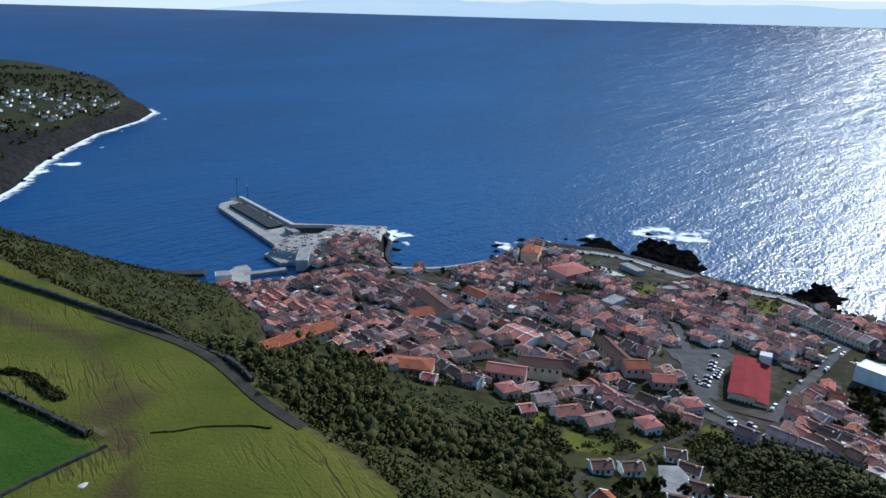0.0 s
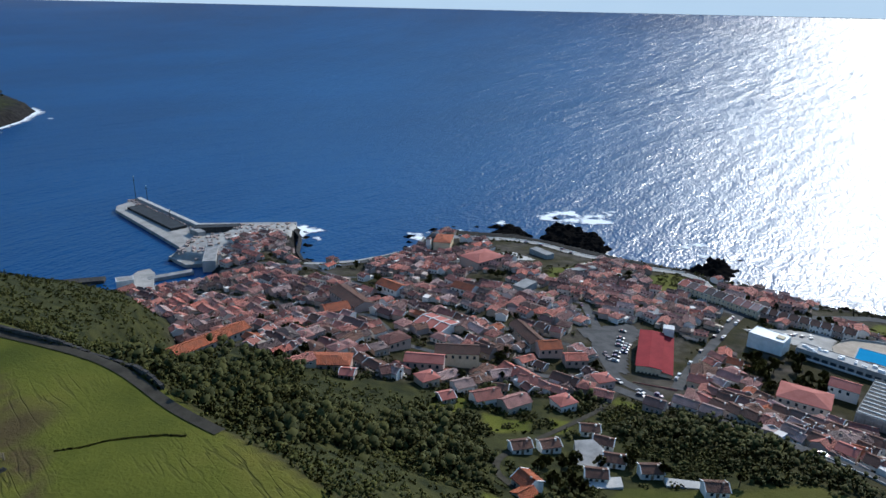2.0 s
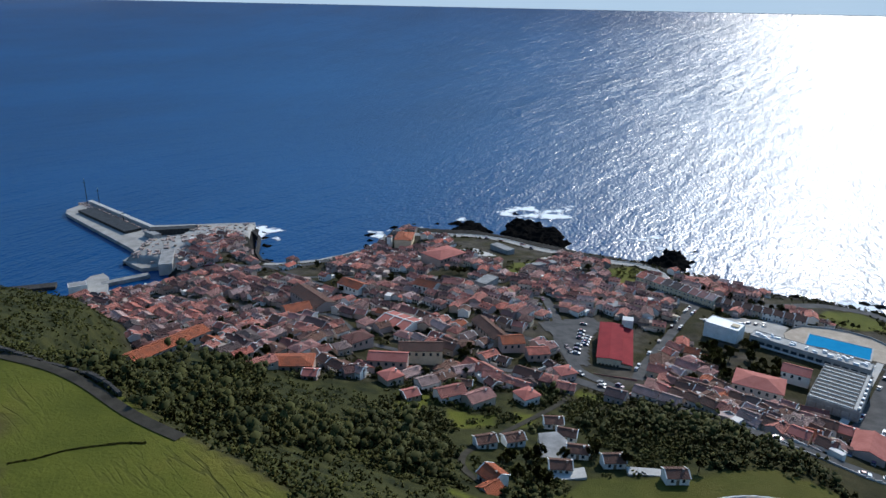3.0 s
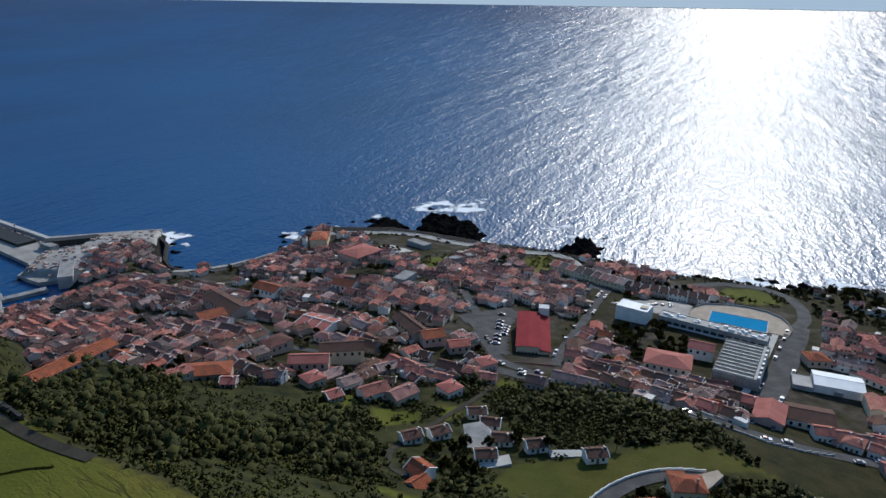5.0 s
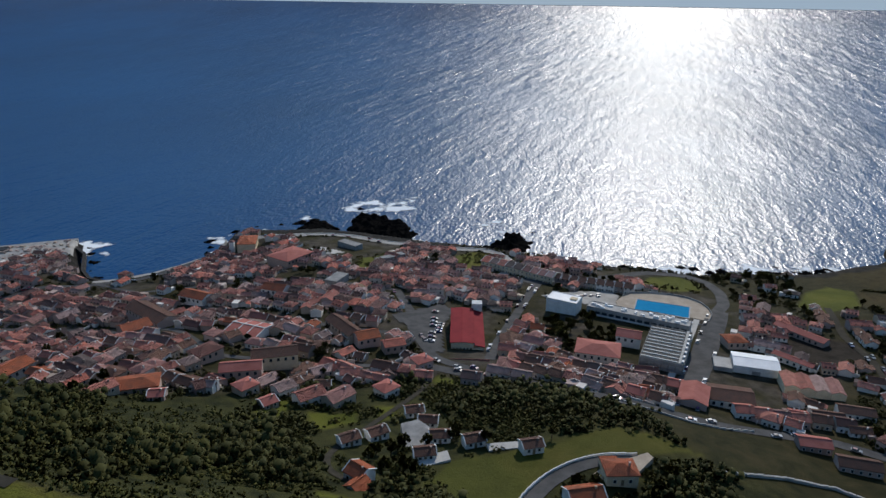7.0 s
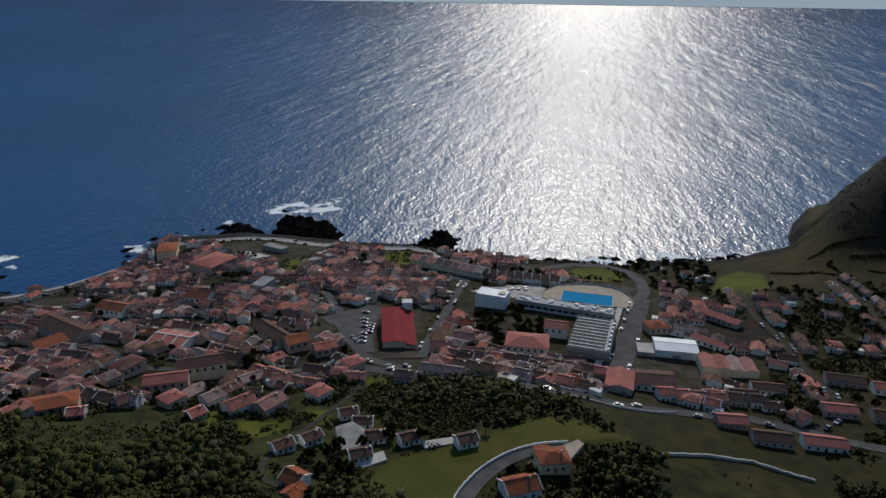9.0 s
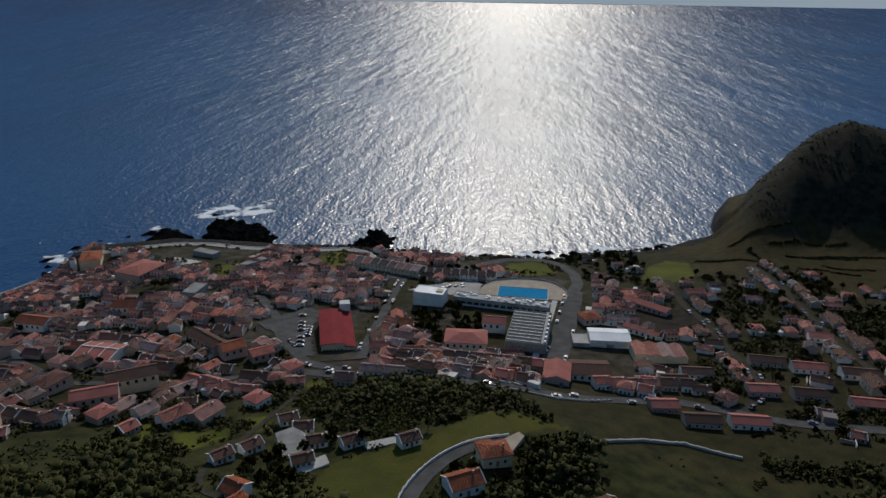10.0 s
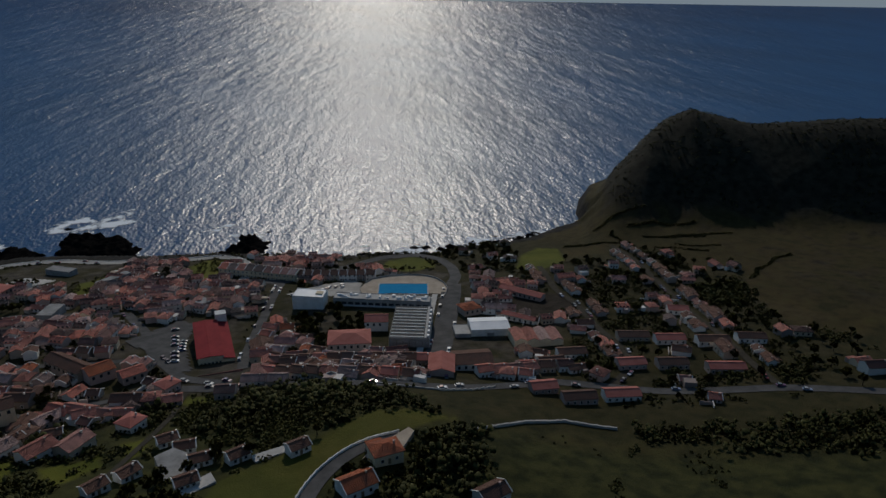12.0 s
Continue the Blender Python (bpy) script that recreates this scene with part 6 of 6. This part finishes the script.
wood("valley_wood", 3, scatter(30, 20, 330, 262, 9500, grove), (1.3, 4.4), "leaf", 13, 0.8, "dark trees and hedges between the villas and the road", 4)
wood("suburb_hedges", 4, scatter(232, 60, 500, 370, 9000, lambda x, y: inside_of(SUBURB, x, y) & ~on_road(x, y) & ~built_over(x, y) & (vnoise(x, y, 18, 63, 2) > -0.06) & (inland(x, y) > 8)), (0.9, 2.2), "leaf", 9, 0.8, "dark hedges and small trees among the outlying houses", 4)
wood("shore_shrubs", 5, scatter(150, 330, 420, 560, 1500, lambda x, y: (inland(x, y) > 5) & (inland(x, y) < 16) & ~on_road(x, y, 1) & (x > 225)), (0.9, 2.0), "leaf", 9, 0.8, "dark tamarisk shrubs along the shore", 4)
wood("road_shrubs", 18, scatter(100, 460, 262, 590, 9000, lambda x, y: (np.abs(line_distance([(105, 566), (137, 558), (152, 552), (166, 542), (176, 526), (187, 514), (202, 504), (219, 488), (234, 479), (252, 473)], x, y) - 5.2) < 0.9) & (vnoise(x, y, 6, 41) > -0.2)), (0.6, 1.3), "leaf", 8, 0.6, "dark clipped shrubs along the shore road", 3)
wood("western_shore_shrubs", 22, scatter(340, 290, 540, 400, 2600, lambda x, y: (inland(x, y) > 3) & (inland(x, y) < 17) & ~on_road(x, y, 1) & ~inside_of(FIELD_GREEN, x, y) & (x < 440)), (0.9, 2.4), "leaf", 9, 0.7, "dark tamarisk thicket above the shore rocks", 4)
wood("far_scrub", 6, scatter(-1300, 640, -440, 2000, 3000, lambda x, y: (inland(x, y) > 25) & (vnoise(x, y, 90, 5, 2) > -0.1)), (3.0, 7.0), "leaf", 5, 4.0, "dark scrub on the far headland", 2)
wood("town_shrubs", 7, scatter(-160, 250, 350, 600, 13000, lambda x, y: inside_of(TOWN, x, y) & ~on_road(x, y, 0.5) & ~built_over(x, y) & (vnoise(x, y, 22, 17, 2) > -0.12) & (inland(x, y) > 10)), (0.6, 1.5), "leaf_light", 7, 0.7, "garden shrubs between the houses", 4)

wood("edge_garden_hedges", 15, scatter(-80, 200, 135, 300, 3600, lambda x, y: inside_of(EDGE_GARDENS, x, y) & ~on_road(x, y, 1) & (vnoise(x, y, 11, 83, 2) > 0.05)), (0.6, 2.4), "leaf", 9, 0.6, "dark hedges and garden trees at the edge of the town", 4)
wood("slope_grove", 16, scatter(395, 110, 470, 175, 500, lambda x, y: inside_of([(405, 144), (420, 162), (455, 154), (448, 132), (434, 121), (406, 124)], x, y)), (1.4, 3.4), "leaf", 12, 0.9, "dark grove below the sloping fields", 5)
HEDGES = [[(509, 242), (540, 204)], [(510, 213), (525, 184)], [(468, 142), (537, 139)], [(479, 207), (455, 167)], [(501, 264), (478, 245)], [(461, 286), (483, 253)], [(520, 232), (560, 190)], [(492, 222), (510, 190)], [(500, 282), (545, 262)], [(515, 260), (565, 225)]]
wood("field_hedges", 17, scatter(440, 125, 580, 300, 26000, lambda x, y: np.min([line_distance(h, x + 5 * vnoise(x, y, 18, 3, 2), y + 5 * vnoise(x, y, 18, 4, 2)) for h in HEDGES], 0) < 1.3), (0.5, 1.3), "leaf", 7, 0.7, "dark hedges between the terraced fields", 3)
wood("field_shrubs", 11, scatter(130, -20, 260, 130, 1500, lambda x, y: inside_of(FIELD_LOWER, x, y) & (vnoise(x, y, 15, 29, 2) > 0.32)), (0.5, 1.4), "leaf", 9, 0.5, "dark shrubs dotted over the dry field", 4)
wood("headland_scrub", 10, scatter(380, -60, 780, 330, 5200, lambda x, y: (x * 0.524 - y * 0.852 > 8) & (height(x, y) > 36) & (inland(x, y) > 14) & ~inside_of(FIELD_SLOPE, x, y) & (vnoise(x, y, 40, 19, 2) > -0.25)), (0.6, 1.5), "leaf", 5, 0.9, "dark scrub over the steep western headland", 3)

wood("villa_shrubs", 14, scatter(36, 120, 150, 262, 5200, lambda x, y: valley_test(x, y) & (vnoise(x, y, 13, 67, 2) > -0.1)), (0.5, 1.5), "leaf_light", 9, 0.55, "green garden shrubs round the hillside villas", 4)
# houses on the far headland
for i in range(110):
    x, y = -620 - trng.uniform(0, 260), trng.uniform(1020, 1420)
    if ground_z(x, y) > 12 and inland(np.array([x]), np.array([y]))[0] > 45:
        place("far_house", lambda: build_house(8, 6.5, 3.4, 1.3, "gable", "roof_brown", "white", 0, False, 0, "small pale house far off on the headland", "house", "house", "houses on the far headland"), stand(x, y, trng.uniform(-40, 40)))

# ---- pasture hill ----
strip("road_brow", 3.0, [(-100, 183.5), (-84, 176), (-74, 170.5), (-66, 166), (-58, 159.5), (-50, 151), (-44.5, 144), (-39, 138), (-34, 133.5), (-29, 129)], M["lane"], 0.2, "narrow dark lane along the brow of the hill", "road")


def dry_wall(line, width, tall, label, seed, material="stone"):
    """A rough field wall: one run of uneven stones along a line."""
    rg = random.Random(seed)
    ob = thing("field_wall", Matrix.Identity(4), label, "wall", "field walls")
    for (ax, ay), (bx, by) in zip(line, line[1:]):
        L = math.hypot(bx - ax, by - ay)
        n = max(2, int(L / 1.3))
        s = Shape()
        for i in range(n):
            for k in range(2):
                t = (i + rg.uniform(0.3, 0.7)) / n
                x, y = ax + (bx - ax) * t, ay + (by - ay) * t
                z = ground_z(x, y)
                c, q = math.cos(math.atan2(by - ay, bx - ax)), math.sin(math.atan2(by - ay, bx - ax))
                l, w = L / n * rg.uniform(0.5, 0.62), width * rg.uniform(0.4, 0.55)
                z0, z1 = z - 0.4 + k * tall * 0.5, z + tall * (0.5 + 0.5 * k) * rg.uniform(0.85, 1.1)
                pts = [(x + c * a - q * b, y + q * a + c * b) for a, b in ((-l, -w), (l, -w), (l, w), (-l, w))]
                s.prism(pts, z0, z1)
        part("wall_run", s, M[material], ob)
    return ob


dry_wall(BROW_WALL, 0.9, 1.35, "dark dry-stone wall along the brow lane", 1)
dry_wall([(-150, 160), (-118, 144), (-98, 135), (-83, 127), (-72, 121)], 1.0, 1.1, "dark stone wall under a hedge between pastures", 2)
dry_wall([(-66, 117), (-74, 105), (-84, 88)], 0.5, 0.7, "low stone wall below the field gate", 3)
dry_wall([(171, 136), (195, 131), (211, 123), (222, 105)], 0.7, 1.2, "pale low wall beside the lower field", 4, "pale")
gate = thing("field_gate", stand(-69.5, 121.5, -28), "open weathered timber field gate", "gate")
for x in (-2.0, 2.0):
    part("post", Shape().box(x - 0.12, -0.12, -0.5, x + 0.12, 0.12, 1.6), M["wood"], gate)
for i in range(4):
    part("rail", Shape().box(-1.9, -0.05, 0.25 + i * 0.35, 1.9, 0.05, 0.38 + i * 0.35), M["wood"], gate)
boulder = rock_patch("boulder", [(-65.4, 104), (-63.6, 103.6), (-62.8, 105.2), (-64.2, 106.4)], 1.0, 5, 0.4, "pale boulder lying in the pasture", "pasture stones")
boulder.location.z = ground_z(-64, 105)
boulder.data.materials[0] = M["pale"]
HEDGE_LINE = [(-150, 160), (-118, 144), (-98, 135), (-83, 127), (-72, 121)]
BANK_LINE = [(-59.5, 123.4), (-55, 124.4), (-51, 127), (-46, 128), (-40.5, 128.7), (-36, 128)]
SCAR_LINE = [(-103, 146), (-97, 144.5), (-91, 139.5), (-85, 135)]
wood("pasture_hedge", 19, scatter(-152, 118, -70, 162, 16000, lambda x, y: line_distance(HEDGE_LINE, x, y) < 0.8), (0.5, 1.25), "leaf", 9, 0.35, "dense dark hedge between two pastures", 3)
wood("brow_hedge", 20, scatter(-262, 148, -44, 274, 70000, lambda x, y: line_distance(BROW_WALL, x, y) < 0.6), (0.4, 0.95), "leaf", 8, 0.35, "dark overgrown hedge on the brow wall", 3)
wood("pasture_bank", 9, scatter(-62, 121, -34, 131, 9000, lambda x, y: line_distance(BANK_LINE, x, y) < 0.3), (0.08, 0.24), "leaf", 6, 0.2, "ragged dark line of tufts across the pasture", 3)
wood("pasture_scar", 21, scatter(-106, 132, -82, 150, 5000, lambda x, y: line_distance(SCAR_LINE, x, y) < 1.7 + vnoise(x, y, 5, 6)), (0.25, 0.7), "leaf", 7, 0.3, "dark overgrown earth scar in the pasture", 3)

# parapet of the curving lane
for k, (a, b) in enumerate(zip(ROAD_LINES["knoll_road"], ROAD_LINES["knoll_road"][1:])):
    if k == 0:
        lane_wall = thing("lane_wall", Matrix.Identity(4), "low white parapet along the curving lane", "wall")
    d = (b - a).normalized()
    p = part("wall_panel", Shape().box(0, -0.18, -0.6, (b - a).length + 0.05, 0.18, 1.0), M["white"], lane_wall)
    p.matrix_local = pose(a.x - d.y * 2.9, a.y + d.x * 2.9, ground_z(a.x - d.y * 2.9, a.y + d.x * 2.9), 0, 0, math.degrees(math.atan2(d.y, d.x)))
